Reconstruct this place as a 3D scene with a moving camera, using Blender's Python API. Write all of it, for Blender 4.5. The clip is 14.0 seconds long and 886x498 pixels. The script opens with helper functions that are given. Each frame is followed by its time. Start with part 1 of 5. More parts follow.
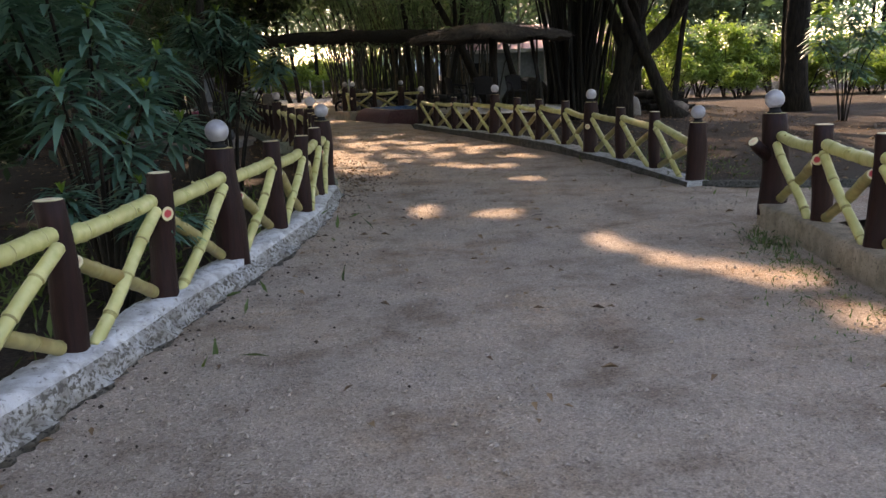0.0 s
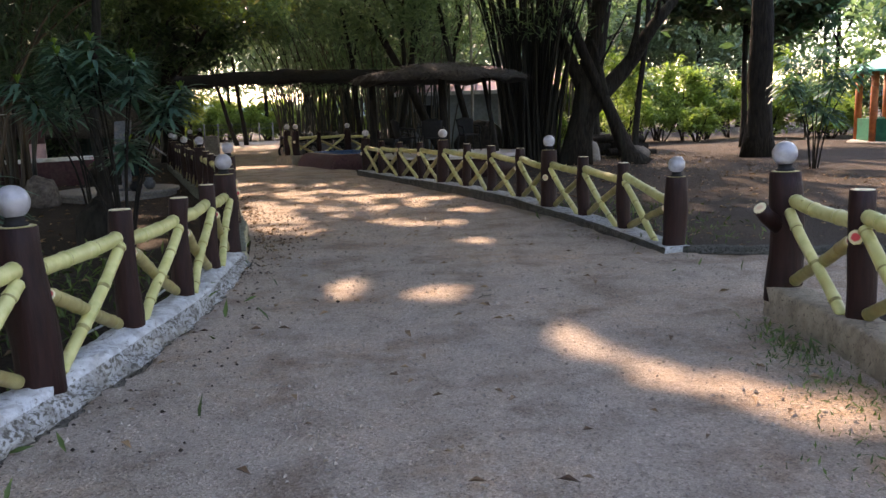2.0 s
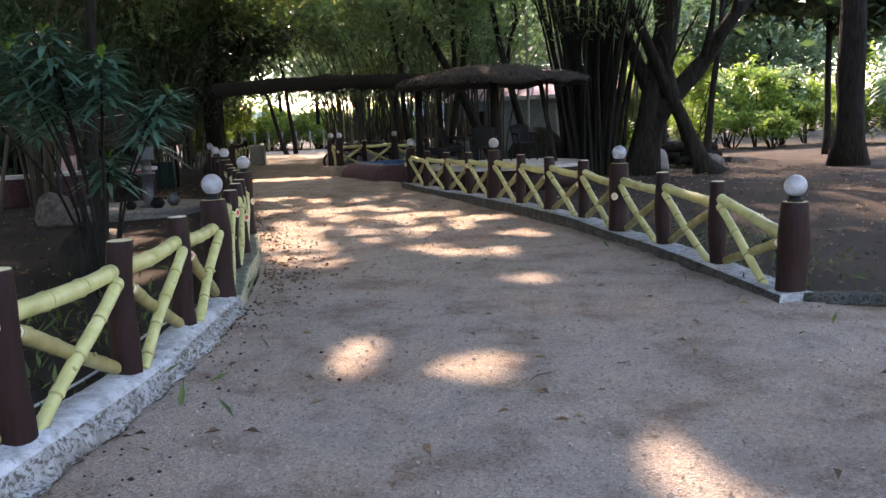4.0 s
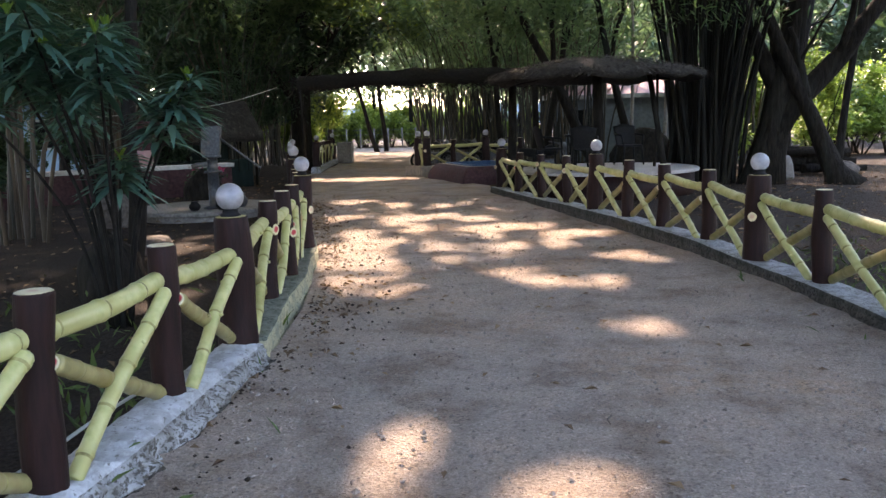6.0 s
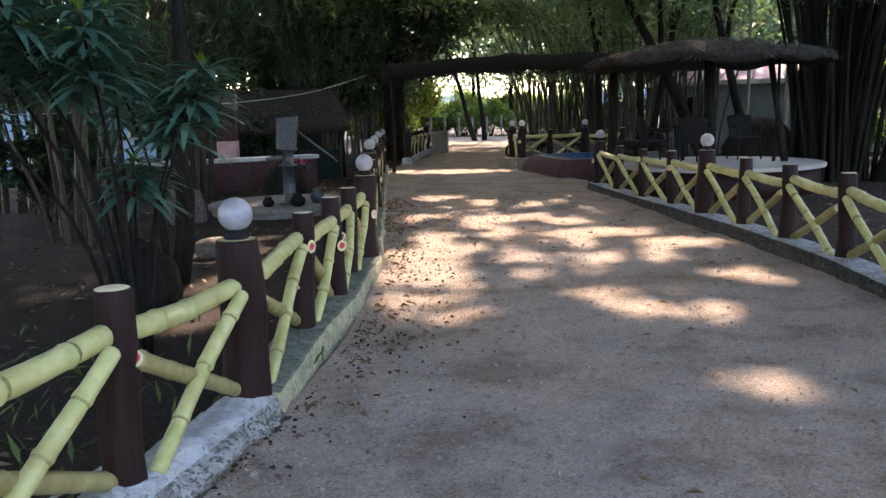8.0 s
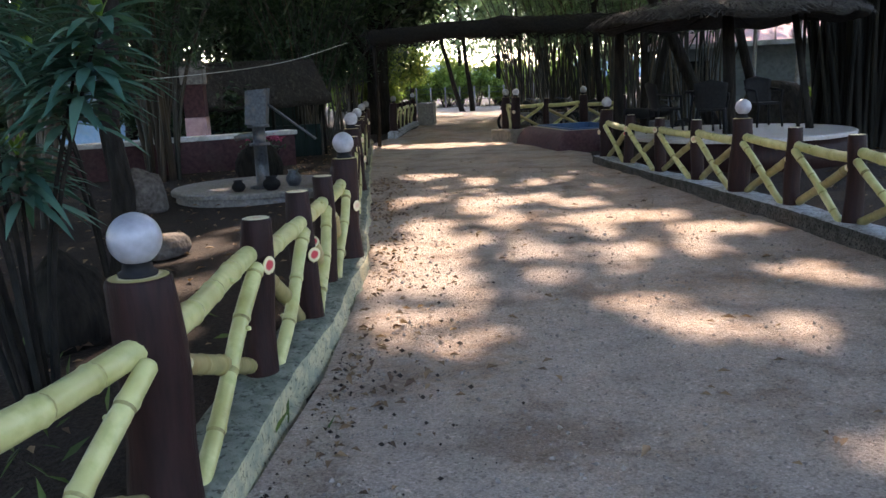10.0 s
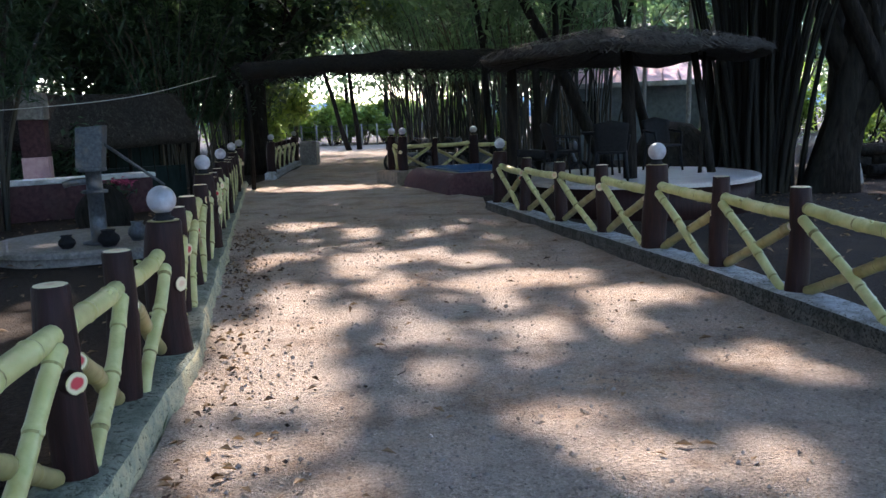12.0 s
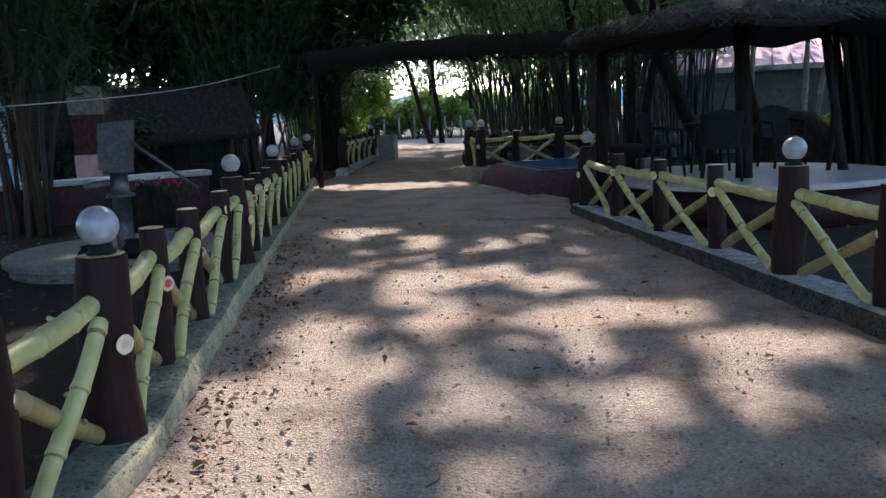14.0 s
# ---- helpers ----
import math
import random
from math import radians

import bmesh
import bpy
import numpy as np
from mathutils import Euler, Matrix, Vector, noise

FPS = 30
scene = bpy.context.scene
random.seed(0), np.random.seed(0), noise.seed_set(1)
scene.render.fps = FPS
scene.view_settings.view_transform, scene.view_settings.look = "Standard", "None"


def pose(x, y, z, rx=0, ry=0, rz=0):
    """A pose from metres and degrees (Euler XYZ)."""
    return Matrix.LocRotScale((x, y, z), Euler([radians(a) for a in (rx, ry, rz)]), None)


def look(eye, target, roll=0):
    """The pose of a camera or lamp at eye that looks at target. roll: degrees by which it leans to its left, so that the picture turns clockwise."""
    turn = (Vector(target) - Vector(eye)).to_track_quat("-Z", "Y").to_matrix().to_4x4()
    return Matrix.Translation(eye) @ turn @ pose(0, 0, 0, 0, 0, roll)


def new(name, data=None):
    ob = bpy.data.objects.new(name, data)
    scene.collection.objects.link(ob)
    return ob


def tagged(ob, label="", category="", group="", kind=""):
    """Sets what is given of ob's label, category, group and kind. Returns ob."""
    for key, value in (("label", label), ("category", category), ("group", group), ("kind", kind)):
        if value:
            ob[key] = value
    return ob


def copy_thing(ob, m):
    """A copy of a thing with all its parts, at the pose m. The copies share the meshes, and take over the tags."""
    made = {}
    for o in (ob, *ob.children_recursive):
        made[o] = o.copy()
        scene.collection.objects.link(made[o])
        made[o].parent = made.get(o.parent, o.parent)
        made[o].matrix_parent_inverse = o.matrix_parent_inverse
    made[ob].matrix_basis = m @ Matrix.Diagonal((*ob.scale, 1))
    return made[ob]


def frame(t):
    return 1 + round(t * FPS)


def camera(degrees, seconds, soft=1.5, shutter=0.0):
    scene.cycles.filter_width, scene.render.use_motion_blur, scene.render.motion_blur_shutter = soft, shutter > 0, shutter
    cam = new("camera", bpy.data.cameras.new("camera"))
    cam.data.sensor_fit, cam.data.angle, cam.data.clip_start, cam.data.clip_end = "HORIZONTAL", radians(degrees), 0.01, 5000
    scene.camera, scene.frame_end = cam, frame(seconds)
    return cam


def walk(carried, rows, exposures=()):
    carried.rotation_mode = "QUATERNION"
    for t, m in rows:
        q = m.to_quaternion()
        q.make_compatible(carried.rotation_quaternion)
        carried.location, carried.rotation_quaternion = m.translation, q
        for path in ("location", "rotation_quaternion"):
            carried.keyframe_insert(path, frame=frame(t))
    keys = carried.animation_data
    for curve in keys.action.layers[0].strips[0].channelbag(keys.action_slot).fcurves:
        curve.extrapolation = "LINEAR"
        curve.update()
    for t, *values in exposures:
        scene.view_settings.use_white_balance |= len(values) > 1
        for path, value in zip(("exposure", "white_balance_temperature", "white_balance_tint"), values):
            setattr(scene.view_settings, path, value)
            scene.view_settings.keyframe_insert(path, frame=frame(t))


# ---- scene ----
# ---- camera ----
cam = camera(56.7, 14.0)
METRES, EYE, TILT, LEAN, TURN = 11.5, 1.5, 0.0, 0.0, 0.0
ROWS = [
    (0.0, 0.0, 0.0, 0.0, -0.44, -12.1, 2.06),
    (0.5, 0.0044, 0.0411, 0.0004, -1.54, -13.39, 2.18),
    (1.0, 0.0146, 0.0808, 0.0021, -0.5, -13.93, 1.57),
    (1.5, 0.0193, 0.1243, 0.0027, -3.47, -11.99, 2.5),
    (2.0, 0.0272, 0.1603, 0.0013, -3.34, -9.38, 1.81),
    (2.5, 0.0339, 0.2007, 0.0022, -1.33, -8.71, 1.46),
    (5.0, 0.0461, 0.4021, 0.0016, 1.88, -9.16, 2.57),
    (5.5, 0.0427, 0.4414, 0.0011, 4.04, -9.35, 2.31),
    (6.0, 0.0447, 0.4778, 0.0011, 7.15, -8.7, 1.5),
    (6.5, 0.0475, 0.5076, 0.0024, 10.86, -9.23, -0.27),
    (7.0, 0.0428, 0.5378, 0.0022, 9.05, -10.5, -0.43),
    (7.5, 0.0448, 0.5598, 0.0035, 9.81, -9.82, 0.3),
    (8.0, 0.0497, 0.5838, 0.0057, 14.28, -9.39, 1.58),
    (10.5, 0.0055, 0.7389, 0.003, 13.02, -11.62, 2.73),
    (11.0, 0.007, 0.7717, 0.0038, 12.7, -9.93, 2.35),
    (11.5, 0.0037, 0.8093, 0.0019, 9.18, -9.21, 1.67),
    (12.0, -0.0025, 0.8437, 0.003, 5.64, -9.14, 2.03),
    (12.5, 0.0008, 0.8771, 0.0008, 8.2, -9.51, 1.6),
    (13.0, -0.0024, 0.9136, -0.001, 10.7, -10.39, 1.52),
    (13.5, -0.0065, 0.9526, 0.0007, 10.08, -10.47, 2.47),
    (14.0, -0.0046, 0.9866, 0.001, 11.73, -9.45, 2.59),
]
EXPOSURES = [(0.0, 2.5, 8500, 22), (0.5, 2.0, 8800, 22), (1.0, 1.95, 8800, 22), (1.5, 2.25, 8400, 22), (2.0, 2.75, 7900, 22), (2.5, 2.95, 7600, 22), (5.0, 3.15, 7300, 22), (8.0, 3.1, 7000, 20), (10.5, 2.95, 6450, 17), (11.0, 2.85, 6150, 16), (12.5, 2.7, 5850, 14), (13.0, 2.3, 5850, 14), (14.0, 2.45, 5750, 14)]
walk(cam, [(t, pose(0, 0, EYE, TILT, LEAN, TURN) @ pose(METRES * x, METRES * y, METRES * z, 90 + pitch, roll, yaw)) for t, x, y, z, yaw, pitch, roll in ROWS], EXPOSURES)

# ---- daylight ----
SUN_AZ, SUN_EL = radians(12), radians(42)     # azimuth turned from +y towards -x
TO_SUN = Vector((-math.sin(SUN_AZ) * math.cos(SUN_EL), math.cos(SUN_AZ) * math.cos(SUN_EL), math.sin(SUN_EL)))
world = bpy.data.worlds.new("sky")
scene.world = world
world.use_nodes = True
sky = world.node_tree.nodes.new("ShaderNodeTexSky")
sky.sky_type, sky.sun_disc, sky.sun_elevation, sky.sun_rotation = "NISHITA", False, SUN_EL, -SUN_AZ
background = world.node_tree.nodes["Background"]
world.node_tree.links.new(sky.outputs[0], background.inputs[0])
background.inputs[1].default_value = 0.15
sun_data = bpy.data.lights.new("sun", "SUN")
sun_data.energy, sun_data.angle, sun_data.color = 2.1, radians(1.1), (1.0, 0.84, 0.67)
sun = new("sun", sun_data)
sun.matrix_world = look((0, 0, 30), Vector((0, 0, 30)) - TO_SUN)

rng = np.random.default_rng(7)
rnd = random.Random(11)


# ---- materials ----
def shader(name):
    m = bpy.data.materials.new(name)
    m.use_nodes = True
    nt = m.node_tree
    return m, nt, nt.nodes["Principled BSDF"], nt.nodes["Material Output"]


def ramp(nt, fac, stops):
    r = nt.nodes.new("ShaderNodeValToRGB")
    el = r.color_ramp.elements
    while len(el) < len(stops):
        el.new(0.5)
    for e, (p, c) in zip(el, stops):
        e.position, e.color = p, (*c, 1)
    nt.links.new(fac, r.inputs[0])
    return r.outputs[0]


def noise_of(nt, coord, scale, detail=4.0, rough=0.55):
    n = nt.nodes.new("ShaderNodeTexNoise")
    n.inputs["Scale"].default_value, n.inputs["Detail"].default_value, n.inputs["Roughness"].default_value = scale, detail, rough
    nt.links.new(coord, n.inputs["Vector"])
    return n.outputs[0]


def mix(nt, fac, a, b, mode="MIX"):
    n = nt.nodes.new("ShaderNodeMix")
    n.data_type, n.blend_type = "RGBA", mode
    for sock, v in ((n.inputs[0], fac), (n.inputs[6], a), (n.inputs[7], b)):
        if isinstance(v, bpy.types.NodeSocket):
            nt.links.new(v, sock)
        else:
            sock.default_value = v if not isinstance(v, tuple) else (*v, 1)
    return n.outputs[2]


def bump(nt, bsdf, height, strength, distance):
    b = nt.nodes.new("ShaderNodeBump")
    b.inputs["Strength"].default_value, b.inputs["Distance"].default_value = strength, distance
    nt.links.new(height, b.inputs["Height"])
    nt.links.new(b.outputs[0], bsdf.inputs["Normal"])


def surface(name, dark, light, fine=40.0, broad=3.0, rough=0.85, relief=0.4, depth=0.01, dirt=None, dirt_amount=0.5, stretch=(1, 1, 1), metal=0.0):
    """Two-scale grain between two colours, with a stain colour and a fine relief."""
    m, nt, bsdf, _ = shader(name)
    tc = nt.nodes.new("ShaderNodeTexCoord")
    mp = nt.nodes.new("ShaderNodeMapping")
    mp.inputs["Scale"].default_value = stretch
    info = nt.nodes.new("ShaderNodeObjectInfo")
    shift = nt.nodes.new("ShaderNodeVectorMath")
    shift.operation = "MULTIPLY"
    nt.links.new(info.outputs["Random"], shift.inputs[0])
    shift.inputs[1].default_value = (37, 19, 53)
    nt.links.new(tc.outputs["Object"], mp.inputs[0])
    nt.links.new(shift.outputs[0], mp.inputs[1])
    f1, f2 = noise_of(nt, mp.outputs[0], fine, 5), noise_of(nt, mp.outputs[0], broad, 4)
    c = ramp(nt, f1, [(0.3, dark), (0.72, light)])
    if dirt:
        spot = ramp(nt, f2, [(0.62 - 0.3 * dirt_amount, (0, 0, 0)), (0.75, (1, 1, 1))])
        c = mix(nt, spot, c, dirt)
    nt.links.new(c, bsdf.inputs["Base Color"])
    bsdf.inputs["Roughness"].default_value, bsdf.inputs["Metallic"].default_value = rough, metal
    bsdf.inputs["Specular IOR Level"].default_value = 0.5 if rough < 0.6 else 0.2
    bump(nt, bsdf, f1, relief, depth)
    return m


def pitted(name, light, grime, pit, amount=0.45, scale=48.0):
    """Crumbling concrete: paint or cement with grimy patches and many small dark pits."""
    m, nt, bsdf, _ = shader(name)
    tc = nt.nodes.new("ShaderNodeTexCoord")
    co = tc.outputs["Object"]
    fine, mid, broad = noise_of(nt, co, scale, 4, 0.65), noise_of(nt, co, 9.0, 5, 0.6), noise_of(nt, co, 2.0, 4)
    c = mix(nt, ramp(nt, mid, [(0.42, (0, 0, 0)), (0.62, (1, 1, 1))]), tuple(light), tuple(grime))
    c = mix(nt, ramp(nt, broad, [(0.35, (0.75, 0.75, 0.75)), (0.65, (0, 0, 0))]), c, mix(nt, 0.5, c, tuple(grime)))
    holes = ramp(nt, fine, [(amount - 0.04, (1, 1, 1)), (amount + 0.05, (0, 0, 0))])
    nt.links.new(mix(nt, holes, c, tuple(pit)), bsdf.inputs["Base Color"])
    bsdf.inputs["Roughness"].default_value, bsdf.inputs["Specular IOR Level"].default_value = 0.93, 0.2
    bump(nt, bsdf, fine, 1.0, 0.035)
    return m


def leaf_surface(name, dark, light, glow=0.35, rough=0.45):
    m, nt, bsdf, out = shader(name)
    geo = nt.nodes.new("ShaderNodeNewGeometry")
    c = ramp(nt, geo.outputs["Random Per Island"], [(0.0, dark), (1.0, light)])
    nt.links.new(c, bsdf.inputs["Base Color"])
    bsdf.inputs["Roughness"].default_value = rough
    tr = nt.nodes.new("ShaderNodeBsdfTranslucent")
    nt.links.new(mix(nt, 1.0, c, (0.9, 1.0, 0.62), "MULTIPLY"), tr.inputs[0])
    sh = nt.nodes.new("ShaderNodeMixShader")
    sh.inputs[0].default_value = glow
    nt.links.new(bsdf.outputs[0], sh.inputs[1])
    nt.links.new(tr.outputs[0], sh.inputs[2])
    nt.links.new(sh.outputs[0], out.inputs[0])
    return m


def cut_surface(name, rim, flesh, heart, r, core=0.3):
    """A sawn end: rim, flesh and heart by the distance from the middle."""
    m, nt, bsdf, _ = shader(name)
    tc = nt.nodes.new("ShaderNodeTexCoord")
    ln = nt.nodes.new("ShaderNodeVectorMath")
    ln.operation = "LENGTH"
    nt.links.new(tc.outputs["Object"], ln.inputs[0])
    n = noise_of(nt, tc.outputs["Object"], 22.0, 3)
    add = nt.nodes.new("ShaderNodeMath")
    add.operation = "MULTIPLY_ADD"
    nt.links.new(n, add.inputs[0])
    add.inputs[1].default_value = 0.5 * r
    nt.links.new(ln.outputs["Value"], add.inputs[2])
    dv = nt.nodes.new("ShaderNodeMath")
    dv.operation = "DIVIDE"
    nt.links.new(add.outputs[0], dv.inputs[0])
    dv.inputs[1].default_value = 1.5 * r
    nt.links.new(ramp(nt, dv.outputs[0], [(core, heart), (core + 0.12, flesh), (0.72, flesh), (0.86, rim)]), bsdf.inputs["Base Color"])
    bsdf.inputs["Roughness"].default_value = 0.6
    return m


def road_surface():
    m, nt, bsdf, _ = shader("gravelly_dirt")
    tc = nt.nodes.new("ShaderNodeTexCoord")
    co = tc.outputs["Object"]
    grain, mid, broad = noise_of(nt, co, 90.0, 6, 0.75), noise_of(nt, co, 9.0, 5, 0.6), noise_of(nt, co, 0.55, 4, 0.6)
    v = nt.nodes.new("ShaderNodeTexVoronoi")
    v.inputs["Scale"].default_value = 62.0
    nt.links.new(co, v.inputs["Vector"])
    base = ramp(nt, broad, [(0.34, (0.43, 0.37, 0.32)), (0.52, (0.47, 0.375, 0.3)), (0.68, (0.49, 0.345, 0.24))])
    base = mix(nt, ramp(nt, mid, [(0.38, (0, 0, 0)), (0.7, (1, 1, 1))]), base, (0.49, 0.405, 0.34))
    base = mix(nt, 0.75, base, ramp(nt, grain, [(0.28, (0.3, 0.3, 0.3)), (0.72, (1.5, 1.5, 1.5))]), "MULTIPLY")
    patch = noise_of(nt, co, 1.7, 5, 0.65)
    base = mix(nt, 0.85, base, ramp(nt, patch, [(0.34, (0.6, 0.54, 0.5)), (0.5, (1.0, 1.0, 1.0)), (0.7, (1.18, 1.16, 1.15))]), "MULTIPLY")
    chips = ramp(nt, v.outputs["Color"], [(0.1, (0.6, 0.59, 0.58)), (0.35, (0.95, 0.95, 0.95)), (0.8, (1.08, 1.08, 1.08)), (0.97, (1.45, 1.45, 1.45))])
    nt.links.new(mix(nt, 0.8, base, chips, "MULTIPLY"), bsdf.inputs["Base Color"])
    bsdf.inputs["Roughness"].default_value = 0.92
    ad = nt.nodes.new("ShaderNodeMath")
    ad.operation = "ADD"
    nt.links.new(grain, ad.inputs[0])
    nt.links.new(v.outputs["Distance"], ad.inputs[1])
    bsdf.inputs["Specular IOR Level"].default_value = 0.2
    bump(nt, bsdf, ad.outputs[0], 1.0, 0.02)
    return m


M_ROAD = road_surface()
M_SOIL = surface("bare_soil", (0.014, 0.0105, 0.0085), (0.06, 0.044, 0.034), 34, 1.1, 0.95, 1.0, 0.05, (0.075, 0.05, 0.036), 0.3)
M_KERB = pitted("whitewashed_concrete", (0.68, 0.7, 0.72), (0.4, 0.4, 0.4), (0.22, 0.215, 0.2), 0.36, 30.0)
# Mossy concrete, lightened to yellow: sun on the kerb edge is in the colour.
M_KERB_MOSS_LIT = pitted("mossy_sunlit_edge_concrete", (0.62, 0.55, 0.34), (0.33, 0.34, 0.25), (0.1, 0.11, 0.07), 0.38, 40.0)
M_KERB_DAMP = pitted("damp_grey_green_concrete", (0.24, 0.26, 0.21), (0.13, 0.145, 0.115), (0.06, 0.065, 0.05), 0.4, 30.0)
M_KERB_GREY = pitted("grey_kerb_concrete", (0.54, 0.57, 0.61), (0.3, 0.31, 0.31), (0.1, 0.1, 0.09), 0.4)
# Darker concrete for the lowest strips of the kerbs.
M_KERB_FOOT = pitted("dark_foot_concrete", (0.16, 0.145, 0.125), (0.08, 0.075, 0.065), (0.03, 0.028, 0.025), 0.45)
M_KERB_EDGE = pitted("flaking_whitewash", (0.52, 0.53, 0.54), (0.27, 0.26, 0.24), (0.13, 0.12, 0.105), 0.46, 38.0)
M_KERB_TAN = pitted("tan_concrete", (0.42, 0.35, 0.27), (0.26, 0.22, 0.17), (0.14, 0.115, 0.09), 0.38)
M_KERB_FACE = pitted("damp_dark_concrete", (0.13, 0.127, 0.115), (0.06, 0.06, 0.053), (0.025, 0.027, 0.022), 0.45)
M_POST = surface("maroon_paint", (0.010, 0.0042, 0.0042), (0.027, 0.0098, 0.0092), 34, 5.0, 0.6, 0.6, 0.01, (0.018, 0.008, 0.0072), 0.4, (1, 1, 0.12))
M_RAIL = surface("yellow_green_paint", (0.38, 0.38, 0.14), (0.6, 0.57, 0.27), 14, 7.0, 0.4, 0.3, 0.006, (0.33, 0.3, 0.1), 0.4)
M_RAIL_BACK = surface("ochre_green_paint", (0.22, 0.2, 0.075), (0.4, 0.34, 0.15), 9, 5.0, 0.45, 0.25, 0.006, (0.22, 0.15, 0.05), 0.4)
M_NODE = surface("worn_node_ring", (0.22, 0.2, 0.075), (0.42, 0.38, 0.16), 40, 9.0, 0.6, 0.4, 0.006, (0.1, 0.075, 0.035), 0.5)
M_CUT = cut_surface("sawn_end", (0.36, 0.30, 0.12), (0.72, 0.62, 0.40), (0.66, 0.45, 0.30), 0.075)
M_CUT_RED = cut_surface("red_heart_end", (0.55, 0.5, 0.2), (0.66, 0.58, 0.36), (0.5, 0.04, 0.05), 0.045, 0.5)
M_BLACK = surface("black_plastic", (0.006, 0.006, 0.007), (0.014, 0.014, 0.015), 30, 5, 0.7, 0.1, 0.003)
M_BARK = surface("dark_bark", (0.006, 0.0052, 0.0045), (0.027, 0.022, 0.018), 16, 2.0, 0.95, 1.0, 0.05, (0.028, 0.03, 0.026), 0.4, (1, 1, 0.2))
# Culm colour taken near black: the backlit silhouette is put into it.
M_CULM_SHADE = surface("silhouette_dark_bamboo_culm", (0.003, 0.0032, 0.0028), (0.014, 0.013, 0.01), 5, 1.0, 0.7, 0.4, 0.01, (0.02, 0.018, 0.012), 0.35, (1, 1, 0.3))
M_BAMBOO = surface("bamboo_culm", (0.009, 0.010, 0.007), (0.036, 0.034, 0.02), 4, 1.0, 0.5, 0.2, 0.01, (0.14, 0.10, 0.05), 0.4, (1, 1, 0.3))
M_BAMBOO_DRY = surface("dry_bamboo_culm", (0.018, 0.012, 0.0065), (0.075, 0.046, 0.022), 4, 1.0, 0.55, 0.2, 0.01, (0.05, 0.045, 0.025), 0.4, (1, 1, 0.3))
M_THATCH = surface("weathered_thatch", (0.012, 0.011, 0.010), (0.075, 0.068, 0.06), 18, 3.0, 0.95, 1.0, 0.05, (0.05, 0.045, 0.04), 0.4, (1, 1, 4))
# Thatch of the beam, about half as bright as the roof thatch.
M_THATCH_DARK = surface("dark_beam_thatch", (0.007, 0.0065, 0.006), (0.035, 0.03, 0.026), 18, 3.0, 0.95, 1.0, 0.05, (0.02, 0.018, 0.016), 0.4, (1, 1, 4))
M_STRAW = surface("grey_straw", (0.012, 0.011, 0.010), (0.12, 0.108, 0.095), 7, 3.0, 0.9, 0.2, 0.01)
M_CONCRETE = surface("worn_concrete", (0.16, 0.15, 0.14), (0.36, 0.335, 0.31), 22, 2.5, 0.8, 0.5, 0.012, (0.2, 0.18, 0.16), 0.5)
M_TERRAZZO = surface("polished_cement", (0.42, 0.39, 0.37), (0.6, 0.57, 0.55), 26, 1.6, 0.35, 0.15, 0.004, (0.34, 0.27, 0.25), 0.5)
M_MAROON = surface("maroon_plaster", (0.05, 0.022, 0.026), (0.11, 0.052, 0.055), 16, 2.0, 0.65, 0.4, 0.01, (0.085, 0.055, 0.055), 0.4)
M_BLUE = surface("blue_basin_paint", (0.015, 0.06, 0.15), (0.035, 0.11, 0.23), 14, 3, 0.5, 0.2, 0.005, (0.05, 0.09, 0.14), 0.4)
M_STEEL = surface("galvanised_steel", (0.06, 0.068, 0.078), (0.14, 0.152, 0.165), 26, 4, 0.5, 0.2, 0.004, (0.2, 0.16, 0.13), 0.3, metal=0.55)
M_WHITE = surface("grimy_whitewash", (0.5, 0.5, 0.5), (0.75, 0.75, 0.74), 12, 2, 0.8, 0.3, 0.008, (0.3, 0.28, 0.25), 0.4)
# Roof red lightened to pink for bright haze; the pillar band shares it.
M_PINK = surface("pale_pink_red", (0.58, 0.34, 0.35), (0.74, 0.52, 0.52), 9, 1.2, 0.8, 0.4, 0.02, (0.3, 0.2, 0.2), 0.4)
M_GREYWALL = surface("blue_grey_wall", (0.17, 0.2, 0.22), (0.28, 0.32, 0.35), 8, 1.0, 0.85, 0.3, 0.01, (0.13, 0.15, 0.15), 0.4)
M_BLUEWALL = surface("pale_blue_wall", (0.3, 0.5, 0.72), (0.45, 0.63, 0.82), 8, 1.0, 0.8, 0.3, 0.01, (0.25, 0.35, 0.45), 0.3)
M_GREENROOF = surface("green_metal_sheet", (0.03, 0.42, 0.30), (0.06, 0.55, 0.42), 8, 1.0, 0.4, 0.2, 0.01, (0.05, 0.3, 0.22), 0.3)
M_GREENWALL = surface("green_parapet_paint", (0.01, 0.09, 0.055), (0.025, 0.15, 0.09), 10, 2, 0.6, 0.2, 0.01, (0.02, 0.06, 0.045), 0.3)
M_HUT = surface("dark_green_boards", (0.006, 0.014, 0.013), (0.016, 0.03, 0.027), 12, 2, 0.7, 0.3, 0.01, (0.01, 0.012, 0.011), 0.4, (1, 1, 0.2))
M_ORANGE = surface("orange_pillar_paint", (0.33, 0.09, 0.03), (0.5, 0.16, 0.06), 10, 2, 0.6, 0.2, 0.01, (0.2, 0.07, 0.04), 0.3)
M_STONE = surface("rough_boulder", (0.06, 0.05, 0.045), (0.2, 0.17, 0.15), 12, 2, 0.9, 0.9, 0.04, (0.08, 0.075, 0.06), 0.4)
M_PEBBLE = surface("pebble_stone", (0.15, 0.12, 0.1), (0.42, 0.36, 0.31), 30, 14, 0.9, 0.2, 0.004)
M_LITTER = leaf_surface("dry_leaf", (0.07, 0.035, 0.02), (0.36, 0.23, 0.13), 0.15, 0.7)
